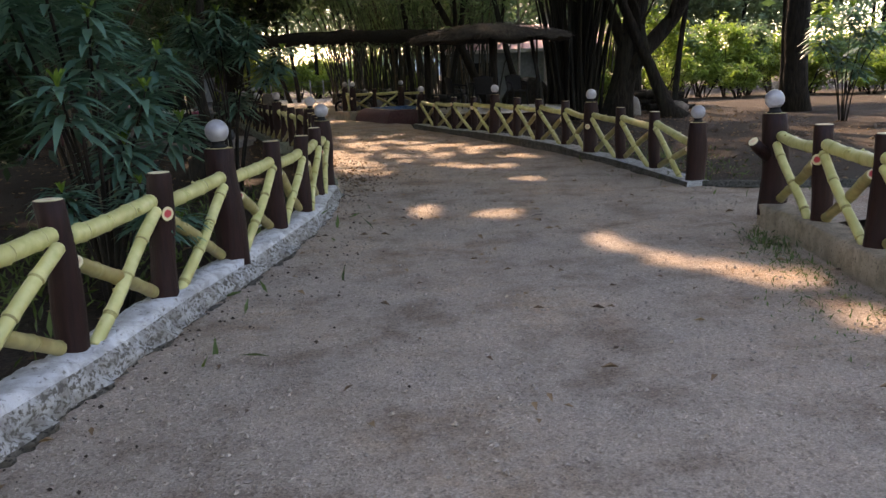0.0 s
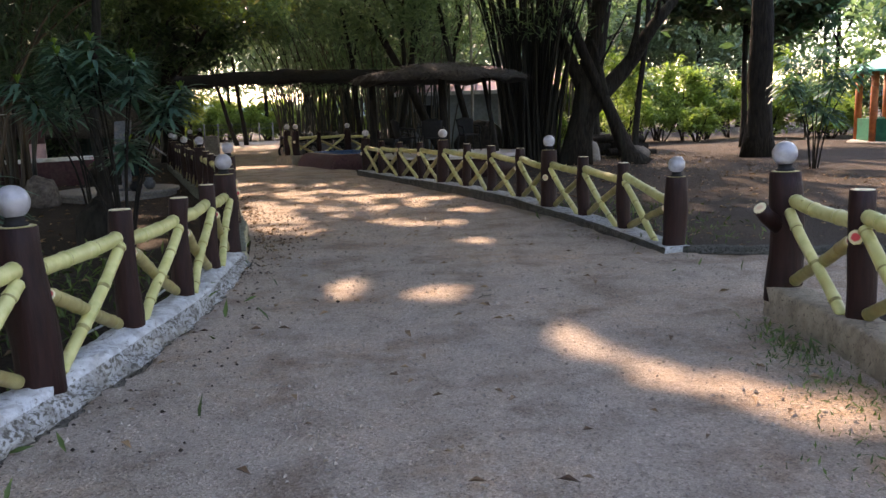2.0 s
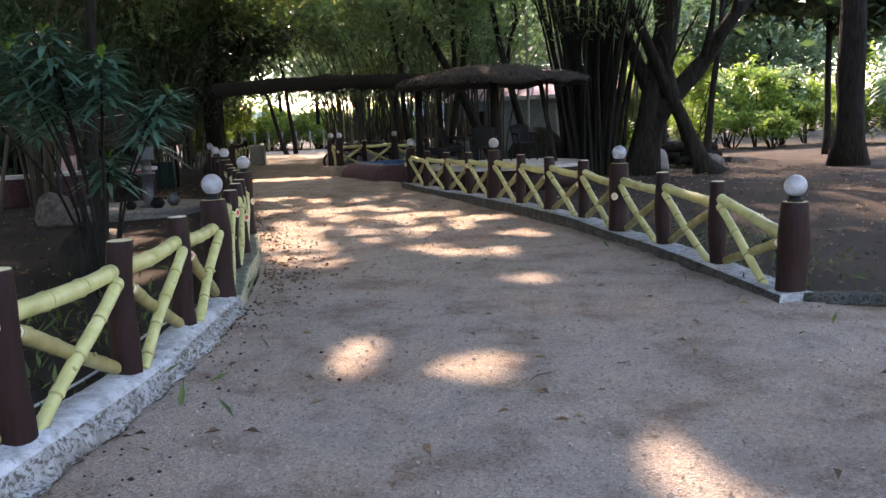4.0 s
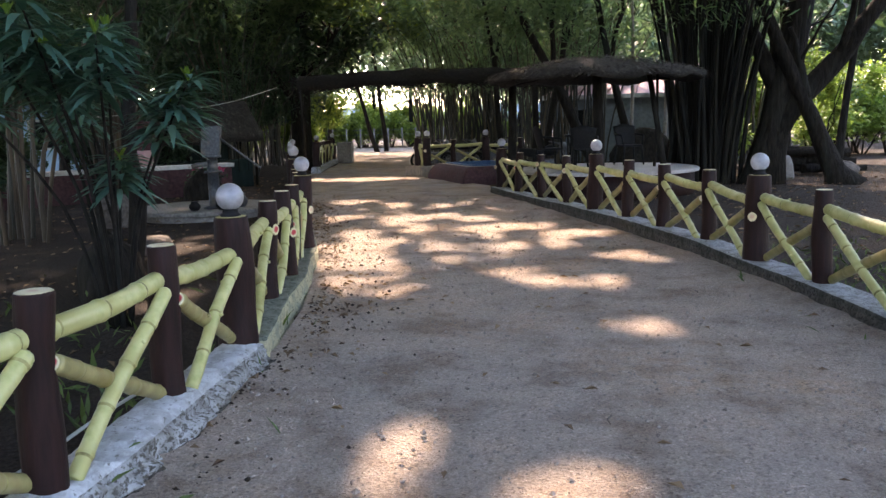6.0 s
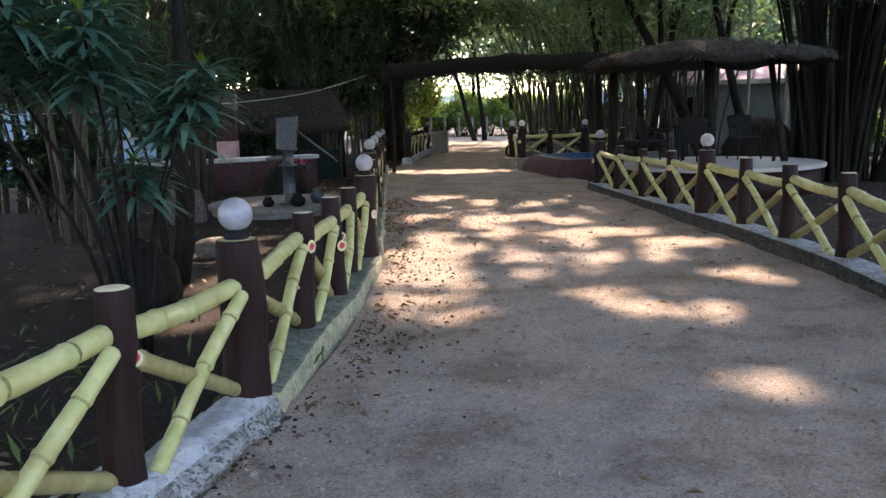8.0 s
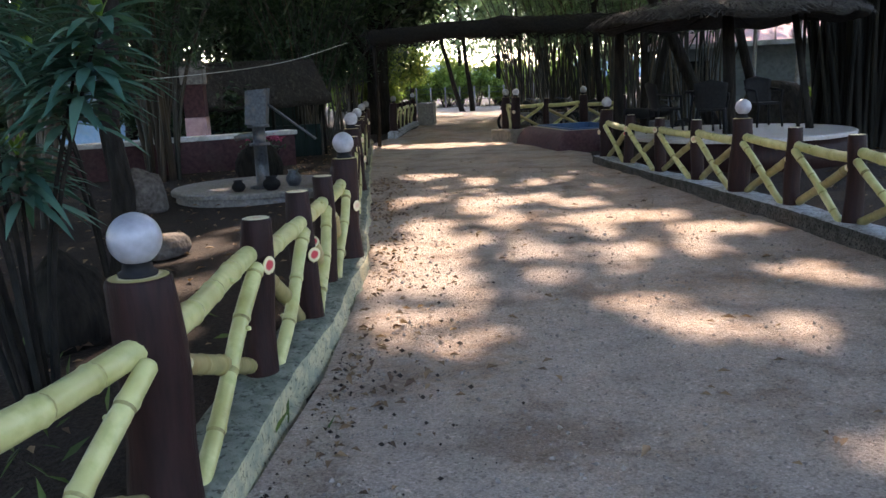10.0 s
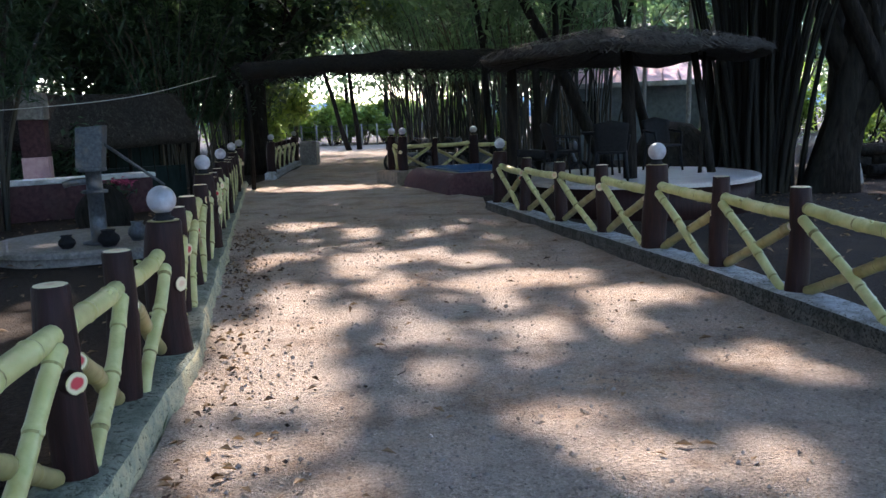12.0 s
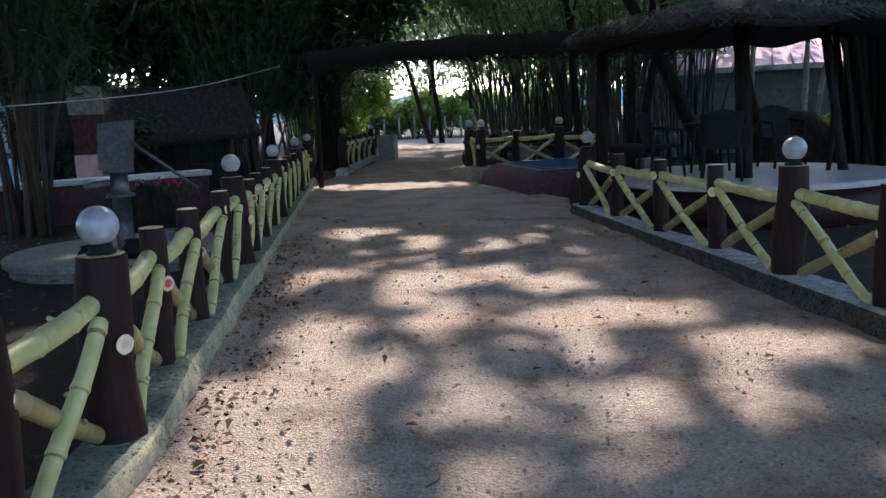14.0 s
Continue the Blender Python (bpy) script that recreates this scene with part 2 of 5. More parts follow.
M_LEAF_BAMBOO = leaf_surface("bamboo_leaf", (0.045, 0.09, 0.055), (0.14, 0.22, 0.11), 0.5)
# Darker leaf copy: deep shade of the grove is put into the colour.
M_LEAF_SHADE = leaf_surface("shaded_leaf", (0.022, 0.052, 0.034), (0.075, 0.13, 0.07), 0.4)
# Pale yellowish leaves: colour raised so the canopy passes warm fill light down.
M_LEAF_CANOPY = leaf_surface("fill_light_canopy_leaf", (0.26, 0.25, 0.14), (0.48, 0.43, 0.26), 0.7, 0.6)
M_LEAF_SHRUB = leaf_surface("broad_shrub_leaf", (0.04, 0.115, 0.095), (0.13, 0.25, 0.19), 0.4, 0.4)
M_LEAF_TIP = leaf_surface("young_shrub_leaf", (0.1, 0.2, 0.03), (0.25, 0.36, 0.06), 0.45, 0.4)
# Brighter leaf copy: sunlight on bushes and arching crowns is in the colour.
M_LEAF_SUN = leaf_surface("sunlit_leaf", (0.12, 0.19, 0.045), (0.36, 0.45, 0.11), 0.55, 0.5)
# Mid leaf copy, raised in colour to stand in for the bright veil.
M_LEAF_MID = leaf_surface("veil_lifted_mid_leaf", (0.1, 0.165, 0.1), (0.24, 0.33, 0.2), 0.55, 0.5)
# Far leaves paled: distance haze is put into the colour.
M_LEAF_HAZE = leaf_surface("haze_paled_far_leaf", (0.15, 0.21, 0.15), (0.3, 0.38, 0.27), 0.55, 0.6)
M_GRASS = leaf_surface("weed_blade", (0.04, 0.07, 0.02), (0.13, 0.19, 0.05), 0.3, 0.6)
M_PETAL = leaf_surface("pink_petal", (0.4, 0.04, 0.14), (0.62, 0.12, 0.26), 0.3, 0.6)
M_WIRE = surface("pale_rope", (0.45, 0.45, 0.42), (0.6, 0.6, 0.56), 60, 9, 0.7, 0.2, 0.002)
# Blue-grey of the hills carries the haze in its colour.
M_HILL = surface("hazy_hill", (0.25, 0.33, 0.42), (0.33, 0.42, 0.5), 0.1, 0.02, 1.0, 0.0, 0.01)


def globe_surface():
    m, nt, bsdf, _ = shader("frosted_globe")
    tc = nt.nodes.new("ShaderNodeTexCoord")
    n = noise_of(nt, tc.outputs["Object"], 14.0, 4)
    nt.links.new(ramp(nt, n, [(0.35, (0.34, 0.34, 0.37)), (0.7, (0.56, 0.56, 0.6))]), bsdf.inputs["Base Color"])
    bsdf.inputs["Roughness"].default_value = 0.28
    bsdf.inputs["Transmission Weight"].default_value = 0.35
    bsdf.inputs["Coat Weight"].default_value = 0.4
    return m


M_GLOBE = globe_surface()


# ---- mesh helpers ----
class Shape:
    """Collects vertices and faces (with material slot and smoothing) of one mesh."""

    def __init__(self):
        self.v, self.f, self.slot, self.soft = [], [], [], []

    def add(self, verts, faces, slot=0, soft=False):
        o = len(self.v)
        self.v.extend(tuple(p) for p in verts)
        for fc in faces:
            self.f.append(tuple(i + o for i in fc))
            self.slot.append(slot)
            self.soft.append(soft)
        return self

    def tube(self, points, radii, sides=8, slot=0, caps=True, wobble=0.0, cap_slot=None):
        pts = [Vector(p) for p in points]
        n = len(pts)
        if isinstance(radii, (int, float)):
            radii = [radii] * n
        verts, faces = [], []
        t0 = (pts[1] - pts[0]).normalized()
        side = t0.cross(Vector((0, 0, 1)) if abs(t0.z) < 0.9 else Vector((1, 0, 0))).normalized()
        for i, p in enumerate(pts):
            t = (pts[min(i + 1, n - 1)] - pts[max(i - 1, 0)]).normalized()
            side = (side - t * side.dot(t)).normalized()
            up = t.cross(side)
            for k in range(sides):
                a = 2 * math.pi * k / sides
                r = radii[i] * (1 + wobble * (noise.noise(p * 3 + Vector((math.cos(a), math.sin(a), 7)) * 1.7)))
                verts.append(p + (side * math.cos(a) + up * math.sin(a)) * r)
        for i in range(n - 1):
            for k in range(sides):
                k2 = (k + 1) % sides
                faces.append((i * sides + k, i * sides + k2, (i + 1) * sides + k2, (i + 1) * sides + k))
        self.add(verts, faces, slot, True)
        if caps:
            o = len(self.v) - len(verts)
            for base, flip in ((0, True), ((n - 1) * sides, False)):
                ring = [o + base + k for k in range(sides)]
                self.f.append(tuple(reversed(ring)) if flip else tuple(ring))
                self.slot.append(slot if cap_slot is None else cap_slot)
                self.soft.append(False)
        return self

    def box(self, x0, y0, z0, x1, y1, z1, slot=0, bevel=0.0, m=None):
        b = bmesh.new()
        bmesh.ops.create_cube(b, size=1.0, matrix=Matrix.Translation(((x0 + x1) / 2, (y0 + y1) / 2, (z0 + z1) / 2)) @ Matrix.Diagonal((x1 - x0, y1 - y0, z1 - z0, 1)))
        if bevel:
            bmesh.ops.bevel(b, geom=b.edges[:], offset=bevel, segments=2, affect="EDGES", profile=0.6)
        if m:
            b.transform(m)
        b.verts.index_update()
        self.add([v.co.copy() for v in b.verts], [[v.index for v in fc.verts] for fc in b.faces], slot, False)
        b.free()
        return self

    def lathe(self, profile, sides=24, slot=0, centre=(0, 0, 0), soft=True, wobble=0.0):
        verts, faces = [], []
        n = len(profile)
        for r, z in profile:
            for k in range(sides):
                a = 2 * math.pi * k / sides
                rr = r * (1 + wobble * noise.noise(Vector((math.cos(a) * 2, math.sin(a) * 2, z * 2))))
                verts.append((centre[0] + rr * math.cos(a), centre[1] + rr * math.sin(a), centre[2] + z))
        for i in range(n - 1):
            for k in range(sides):
                k2 = (k + 1) % sides
                faces.append((i * sides + k, i * sides + k2, (i + 1) * sides + k2, (i + 1) * sides + k))
        faces.append(tuple(range(sides))[::-1])
        faces.append(tuple((n - 1) * sides + k for k in range(sides)))
        return self.add(verts, faces, slot, soft)

    def mesh(self, name, *mats):
        me = bpy.data.meshes.new(name)
        me.from_pydata(self.v, [], self.f)
        for m in mats:
            me.materials.append(m)
        me.polygons.foreach_set("material_index", self.slot)
        me.polygons.foreach_set("use_smooth", self.soft)
        me.update()
        return me


def put(name, shape, mats, parent=None, label="", at=None):
    me = shape.mesh(name, *(mats if isinstance(mats, (list, tuple)) else [mats])) if isinstance(shape, Shape) else shape
    ob = new(name, me)
    if parent:
        ob.parent = parent
    if at is not None:
        ob.matrix_basis = at
    if label:
        ob["label"] = label
    return ob


def thing(name, label, category, at=None, group="", kind=""):
    ob = new(name)
    if at is not None:
        ob.matrix_basis = at
    return tagged(ob, label, category, group, kind)


def leaf_mesh(name, centres, size, mat, width=0.32, droop=0.3, spread=0.0, seed=1, fold=0.25, flat=0.5):
    """Many folded four-cornered leaves round the centres (an n x 3 array)."""
    g = np.random.default_rng(seed)
    c = np.asarray(centres, float)
    n = len(c)
    if spread:
        c = c + g.normal(0, spread, (n, 3))
    a = g.uniform(0, 2 * np.pi, n)
    el = g.normal(-droop, flat, n)
    d = np.stack([np.cos(a) * np.cos(el), np.sin(a) * np.cos(el), np.sin(el)], 1)
    s = np.stack([-np.sin(a), np.cos(a), g.normal(0, flat, n)], 1)
    s /= np.linalg.norm(s, axis=1, keepdims=True)
    up = np.cross(d, s)
    ln = (size * g.uniform(0.6, 1.35, n))[:, None]
    w = ln * width
    base, tip = c - d * ln * 0.5, c + d * ln * 0.5
    mid = c + d * ln * -0.08
    v = np.stack([base, mid + s * w * 0.5 + up * w * fold, tip, mid - s * w * 0.5 + up * w * fold], 1).reshape(-1, 3)
    i = np.arange(n)[:, None] * 4
    f = np.concatenate([i + [0, 1, 2], i + [0, 2, 3]], 1).reshape(-1, 3)
    me = bpy.data.meshes.new(name)
    me.vertices.add(len(v))
    me.vertices.foreach_set("co", v.ravel())
    me.loops.add(f.size)
    me.loops.foreach_set("vertex_index", f.ravel())
    me.polygons.add(len(f))
    me.polygons.foreach_set("loop_start", np.arange(0, f.size, 3))
    me.polygons.foreach_set("loop_total", np.full(len(f), 3))
    me.update(calc_edges=True)
    me.materials.append(mat)
    return me


def blob_points(n, centre, radii, seed, clumps=14, tight=0.3):
    """Points gathered in clumps inside an uneven ellipsoid."""
    g = np.random.default_rng(seed)
    k = g.normal(0, 1, (clumps, 3))
    k = k / np.linalg.norm(k, axis=1, keepdims=True) * g.uniform(0.25, 1.0, (clumps, 1)) ** 0.6
    w = g.integers(0, clumps, n)
    p = k[w] + g.normal(0, tight, (n, 3)) * g.uniform(0.5, 1.3, (clumps, 1))[w]
    return np.asarray(centre) + p * np.asarray(radii)


def resample(pts, step):
    out = []
    p = [Vector(q) for q in pts]
    for i in range(len(p) - 1):
        a, b, c, d = p[max(i - 1, 0)], p[i], p[i + 1], p[min(i + 2, len(p) - 1)]
        n = max(1, int((c - b).length / step))
        for k in range(n):
            t = k / n
            out.append(0.5 * (2 * b + (c - a) * t + (2 * a - 5 * b + 4 * c - d) * t * t + (3 * b - a - 3 * c + d) * t ** 3))
    out.append(p[-1])
    return out


# ---- plan: posts as x, y, kerb height, lamp ----
LEFT = [(-2.02, 2.85, 0.24, 0), (-1.87, 3.95, 0.21, 0), (-1.75, 5.0, 0.21, 0), (-1.59, 6.06, 0.21, 1), (-1.46, 7.13, 0.22, 0), (-1.4, 8.25, 0.18, 0),
        (-1.4, 9.33, 0.19, 0), (-1.46, 10.45, 0.16, 1), (-1.69, 11.66, 0.19, 0), (-1.83, 12.6, 0.19, 0), (-2.06, 13.52, 0.18, 0), (-2.24, 14.43, 0.17, 1),
        (-2.57, 15.39, 0.2, 0), (-2.89, 16.39, 0.19, 0), (-3.27, 17.55, 0.2, 0), (-3.53, 18.43, 0.2, 1)]
LEFT += [(-3.55 - 3.45 * k / 11, 18.4 + 10.8 * k / 11, 0.15, int(k in (4, 8, 11))) for k in range(1, 12)]
LEFT_FAR = [(-7.0, 31.8, 0.22, 1), (-7.22, 32.95, 0.22, 0), (-7.43, 34.1, 0.22, 0), (-7.64, 35.3, 0.22, 0), (-7.84, 36.5, 0.22, 0), (-8.0, 37.7, 0.22, 1)]
RIGHT_NEAR = [(2.85, 4.3, 0.25, 0), (2.93, 5.4, 0.25, 0), (3.02, 6.45, 0.24, 0), (3.05, 7.45, 0.23, 1)]
RIGHT = [(3.16, 10.15, -0.01, 1), (2.97, 11.33, 0.12, 0), (2.76, 12.5, 0.14, 0), (2.52, 13.66, 0.14, 1), (2.25, 14.74, 0.18, 0), (1.93, 15.8, 0.19, 0),
         (1.6, 16.8, 0.2, 0), (1.22, 17.86, 0.2, 1), (0.83, 19.1, 0.18, 0), (0.4, 20.4, 0.15, 0), (-0.05, 21.7, 0.15, 0), (-0.46, 22.9, 0.15, 1)]
BACK = [(-2.94, 29.2, 0.3, 1), (-3.26, 29.5, 0.3, 1), (-2.25, 29.75, 0.28, 0), (-1.3, 29.95, 0.28, 1), (-0.3, 30.1, 0.28, 0)]
LEFT_FOOT = [(-2.4, -6), (-2.2, 0), (-1.9, 3.2), (-1.77, 4.0), (-1.6, 4.9), (-1.42, 6.5), (-1.27, 7.8), (-1.22, 9.3), (-1.28, 10.8), (-1.46, 12.0), (-1.75, 13.3), (-2.16, 14.8),
             (-2.74, 16.5), (-3.4, 18.6), (-4.3, 21.3), (-5.5, 25.0), (-6.75, 29.2)]
RIGHT_FOOT = [(3.08, 9.98), (2.8, 11.4), (2.35, 13.6), (1.78, 15.7), (1.05, 17.8), (0.2, 20.4), (-0.62, 22.8), (-0.72, 23.1)]


# ---- ground, road, kerbs ----
def ground_sheet():
    s = Shape()
    xs = sorted(set([-900, -300, -120, -60, -40] + [round(-30 + 1.0 * i, 2) for i in range(61)] + [40, 60, 120, 300, 900]))
    ys = sorted(set([-900, -300, -100, -40, -20] + [round(-12 + 1.0 * i, 2) for i in range(83)] + [80, 100, 140, 300, 900]))
    verts = []
    for y in ys:
        for x in xs:
            near = abs(x) < 31 and -13 < y < 75
            verts.append((x, y, -0.03 + (0.035 * noise.noise(Vector((x * 0.6, y * 0.6, 0))) if near else -0.02)))
    w = len(xs)
    s.add(verts, [(j * w + i, j * w + i + 1, (j + 1) * w + i + 1, (j + 1) * w + i) for j in range(len(ys) - 1) for i in range(w - 1)], 0, True)
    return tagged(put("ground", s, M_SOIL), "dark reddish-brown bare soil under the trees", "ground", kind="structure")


def edge_at(line, y):
    for (x0, y0), (x1, y1) in zip(line, line[1:]):
        if y0 <= y <= y1:
            return x0 + (x1 - x0) * (y - y0) / (y1 - y0)
    return line[0][0] if y < line[0][1] else line[-1][0]


ROAD_R = [(2.7, -6), (2.8, 4), (2.95, 7.2), (5.2, 7.9), (5.2, 9.5), (3.1, 10.0), *RIGHT_FOOT[1:], (-0.9, 25), (-2.9, 28), (-3.6, 31), (-4.0, 36), (-6.5, 50), (-7.5, 60)]
ROAD_L = [*LEFT_FOOT, (-7.0, 32), (-7.4, 36), (-8.6, 42), (-11.5, 52), (-13.0, 60)]


def road_sheet():
    s = Shape()
    ys = np.concatenate([np.arange(-6, 24, 0.12), np.arange(24, 60, 0.5)])
    n = 60
    verts = []
    for y in ys:
        a, b = edge_at(ROAD_L, y) - 0.06, edge_at(ROAD_R, y) + 0.06
        for i in range(n + 1):
            u = i / n
            x = a + (b - a) * u
            z = 0.012 * noise.noise(Vector((x * 1.3, y * 0.8, 3))) + 0.006 * noise.noise(Vector((x * 5, y * 5, 1))) + 0.003 * noise.noise(Vector((x * 16, y * 16, 5)))
            rut = -0.014 * (math.exp(-((x - 0.1 + 0.05 * y - 0.5) / 0.35) ** 2))
            edge = 0.02 * (math.exp(-u * 18) + math.exp(-(1 - u) * 18))
            verts.append((x, y, z + rut + edge + 0.012))
    w = n + 1
    s.add(verts, [(j * w + i, j * w + i + 1, (j + 1) * w + i + 1, (j + 1) * w + i) for j in range(len(ys) - 1) for i in range(n)], 0, True)
    return tagged(put("road", s, M_ROAD), "dusty brown gravel track dappled with sunlight", "road", kind="structure")


def kerb(name, posts, label, mats, inner=0.13, outer=0.13, side=1, start=0.3, end=0.3, rough=0.028, block=False, edge=None):
    """A rough concrete kerb swept along a row of posts; side is +1 where the road lies to the right of the row."""
    pts = [Vector((x, y, max(h, 0.09))) for x, y, h, _ in posts]
    d0, d1 = (pts[0] - pts[1]).normalized(), (pts[-1] - pts[-2]).normalized()
    pts = [pts[0] + Vector((d0.x, d0.y, 0)) * start] + pts + [pts[-1] + Vector((d1.x, d1.y, 0)) * end]
    line = resample(pts, 0.07 if block else 0.035)
    s = Shape()
    verts = []
    prof = [(-inner, -0.1), (-inner, 0.85), (-inner * 0.7, 0.96), (0.0, 1.0), (outer * 0.85, 0.96), (outer * 1.08, 0.82), (outer * 1.22, 0.6), (outer * 1.34, 0.4), (outer * 1.46, 0.22), (outer * 1.36, 0.12), (outer * 1.2, -0.3)]
    if block:
        prof = [(-inner, -0.1), (-inner, 0.95), (-inner * 0.85, 1.0), (0.0, 1.0), (outer * 0.8, 0.99), (outer * 0.97, 0.93), (outer, 0.6), (outer * 1.02, 0.25), (outer * 1.05, 0.0), (outer * 1.06, -0.3)]
    for i, p in enumerate(line):
        t = (line[min(i + 1, len(line) - 1)] - line[max(i - 1, 0)])
        nrm = Vector((t.y, -t.x, 0)).normalized() * side
        for j, (o, h) in enumerate(prof):
            q = p + nrm * o
            jag = (2.2 if j >= 7 else 1.2) if j >= 5 else 0.5
            f = noise.noise(Vector((q.x * 3, q.y * 3, h * 3))) + 0.8 * noise.noise(Vector((q.x * 11, q.y * 11, h * 7))) + (0.0 if block else 0.55 * noise.noise(Vector((q.x * 34, q.y * 34, h * 15))))
            verts.append((q.x + nrm.x * f * rough * jag, q.y + nrm.y * f * rough * jag, p.z * h + f * rough * 0.8))
    w = len(prof)
    faces = [(i * w + j, (i + 1) * w + j, (i + 1) * w + j + 1, i * w + j + 1) for i in range(len(line) - 1) for j in range(w - 1)]
    if side < 0:
        faces = [fc[::-1] for fc in faces]
    s.add(verts, faces, 0, True)
    s.add([verts[j] for j in range(w)], [tuple(range(w))], 0)
    s.add([verts[(len(line) - 1) * w + j] for j in range(w)], [tuple(range(w))[::-1]], 0)
    # road-facing strips take the edge materials, the second one lowest down
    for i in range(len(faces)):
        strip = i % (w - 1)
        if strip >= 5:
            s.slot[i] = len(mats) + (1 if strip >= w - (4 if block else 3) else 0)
    return tagged(put(name, s, [*mats, *(edge or (M_KERB_EDGE, M_KERB_FOOT))]), label, "kerb", kind="structure")


ground_sheet()
road_sheet()
kerb("kerb_left", LEFT[:8], "whitewashed rough concrete kerb under the log fence", [M_KERB], end=0.0, rough=0.036)
# damp dark top; the road edge is coloured as sunlit moss
kerb("kerb_left_mossy", LEFT[7:], "mossy concrete kerb with sunlit yellow edge painted lighter than its damp top", [M_KERB_DAMP], start=0.0, outer=0.165, rough=0.016, block=True, edge=(M_KERB_MOSS_LIT, M_KERB_MOSS_LIT))
kerb("kerb_left_far", LEFT_FAR, "grey concrete kerb of the far fence", [M_KERB_GREY], start=0.6)
kerb("kerb_right_near", RIGHT_NEAR, "tall tan concrete kerb beside the side track", [M_KERB_TAN], outer=0.13, side=-1, end=0.05, rough=0.01, block=True, edge=(M_KERB_TAN, M_KERB_TAN))
kerb("kerb_right", RIGHT, "grey concrete kerb with worn whitewash on top", [M_KERB_GREY], outer=0.16, side=-1, start=0.12, end=0.25, rough=0.014, block=True, edge=(M_KERB_FACE, M_KERB_FOOT))
kerb("kerb_back", BACK[1:], "low grey kerb of the fence behind the pond", [M_KERB_GREY], inner=0.1, outer=0.1, side=-1, start=0.1, rough=0.012, block=True, edge=(M_KERB_FACE, M_KERB_FOOT))
kerb("kerb_side_track", [(3.25, 10.12, 0.09, 0), (4.4, 9.75, 0.08, 0), (6.5, 9.3, 0.07, 0)], "low dark concrete kerb edging the side track", [M_KERB_FACE], inner=0.08, outer=0.1, side=1, start=0.0, edge=(M_KERB_FACE, M_KERB_FOOT))


# ---- log fence ----
def post_mesh(name, r, h, seed):
    s = Shape()
    g = random.Random(seed)
    lean = Vector((g.uniform(-0.03, 0.03), g.uniform(-0.03, 0.03), 0))
    pts, rad = [], []
    for i in range(9):
        u = i / 8
        pts.append(Vector((0, 0, -0.12 + (h + 0.12) * u)) + lean * u + Vector((0.012 * math.sin(u * 5 + seed), 0.012 * math.cos(u * 4 + seed), 0)))
        rad.append(r * (1.12 - 0.13 * u + 0.04 * math.sin(u * 9 + seed)) * (0.97 if i == 8 else 1))
    pts.append(pts[-1] + Vector((0, 0, 0.008)))
    rad.append(rad[-1] * 0.95)
    s.tube(pts, rad, 16, wobble=0.10)
    return s.mesh(name, M_POST), pts[-1], rad[-1]


POST_KINDS = [post_mesh("post", 0.075, 0.75, k) for k in range(5)]
LAMP_POST_KINDS = [post_mesh("post", 0.112, 0.80, 20 + k) for k in range(3)]


def disc_mesh(name, r, mat, thick=0.006):
    return Shape().lathe([(r * 0.98, 0.0), (r, thick * 0.6), (r * 0.9, thick), (0.001, thick)], 18, soft=False, wobble=0.08).mesh(name, mat)


TOP_SMALL = [disc_mesh("cut_top", k[2] * 0.97, M_CUT) for k in POST_KINDS]
TOP_LAMP = [disc_mesh("cut_top", k[2] * 0.97, M_CUT) for k in LAMP_POST_KINDS]
KNOT = Shape().lathe([(0.052, -0.03), (0.046, 0.015), (0.044, 0.026)], 12, wobble=0.15).mesh("knot", M_POST)
KNOT_CUT = disc_mesh("cut_face", 0.044, M_CUT_RED)
KNOT_CUT_PALE = disc_mesh("cut_face", 0.044, M_CUT)
BRACE_CUT_RED, BRACE_CUT = disc_mesh("cut_face", 0.036, M_CUT_RED), disc_mesh("cut_face", 0.036, M_CUT)
SCAR = Shape().lathe([(0.03, 0.0), (0.032, 0.006), (0.02, 0.01), (0.001, 0.01)], 12, wobble=0.3).mesh("scar", M_CUT_RED)


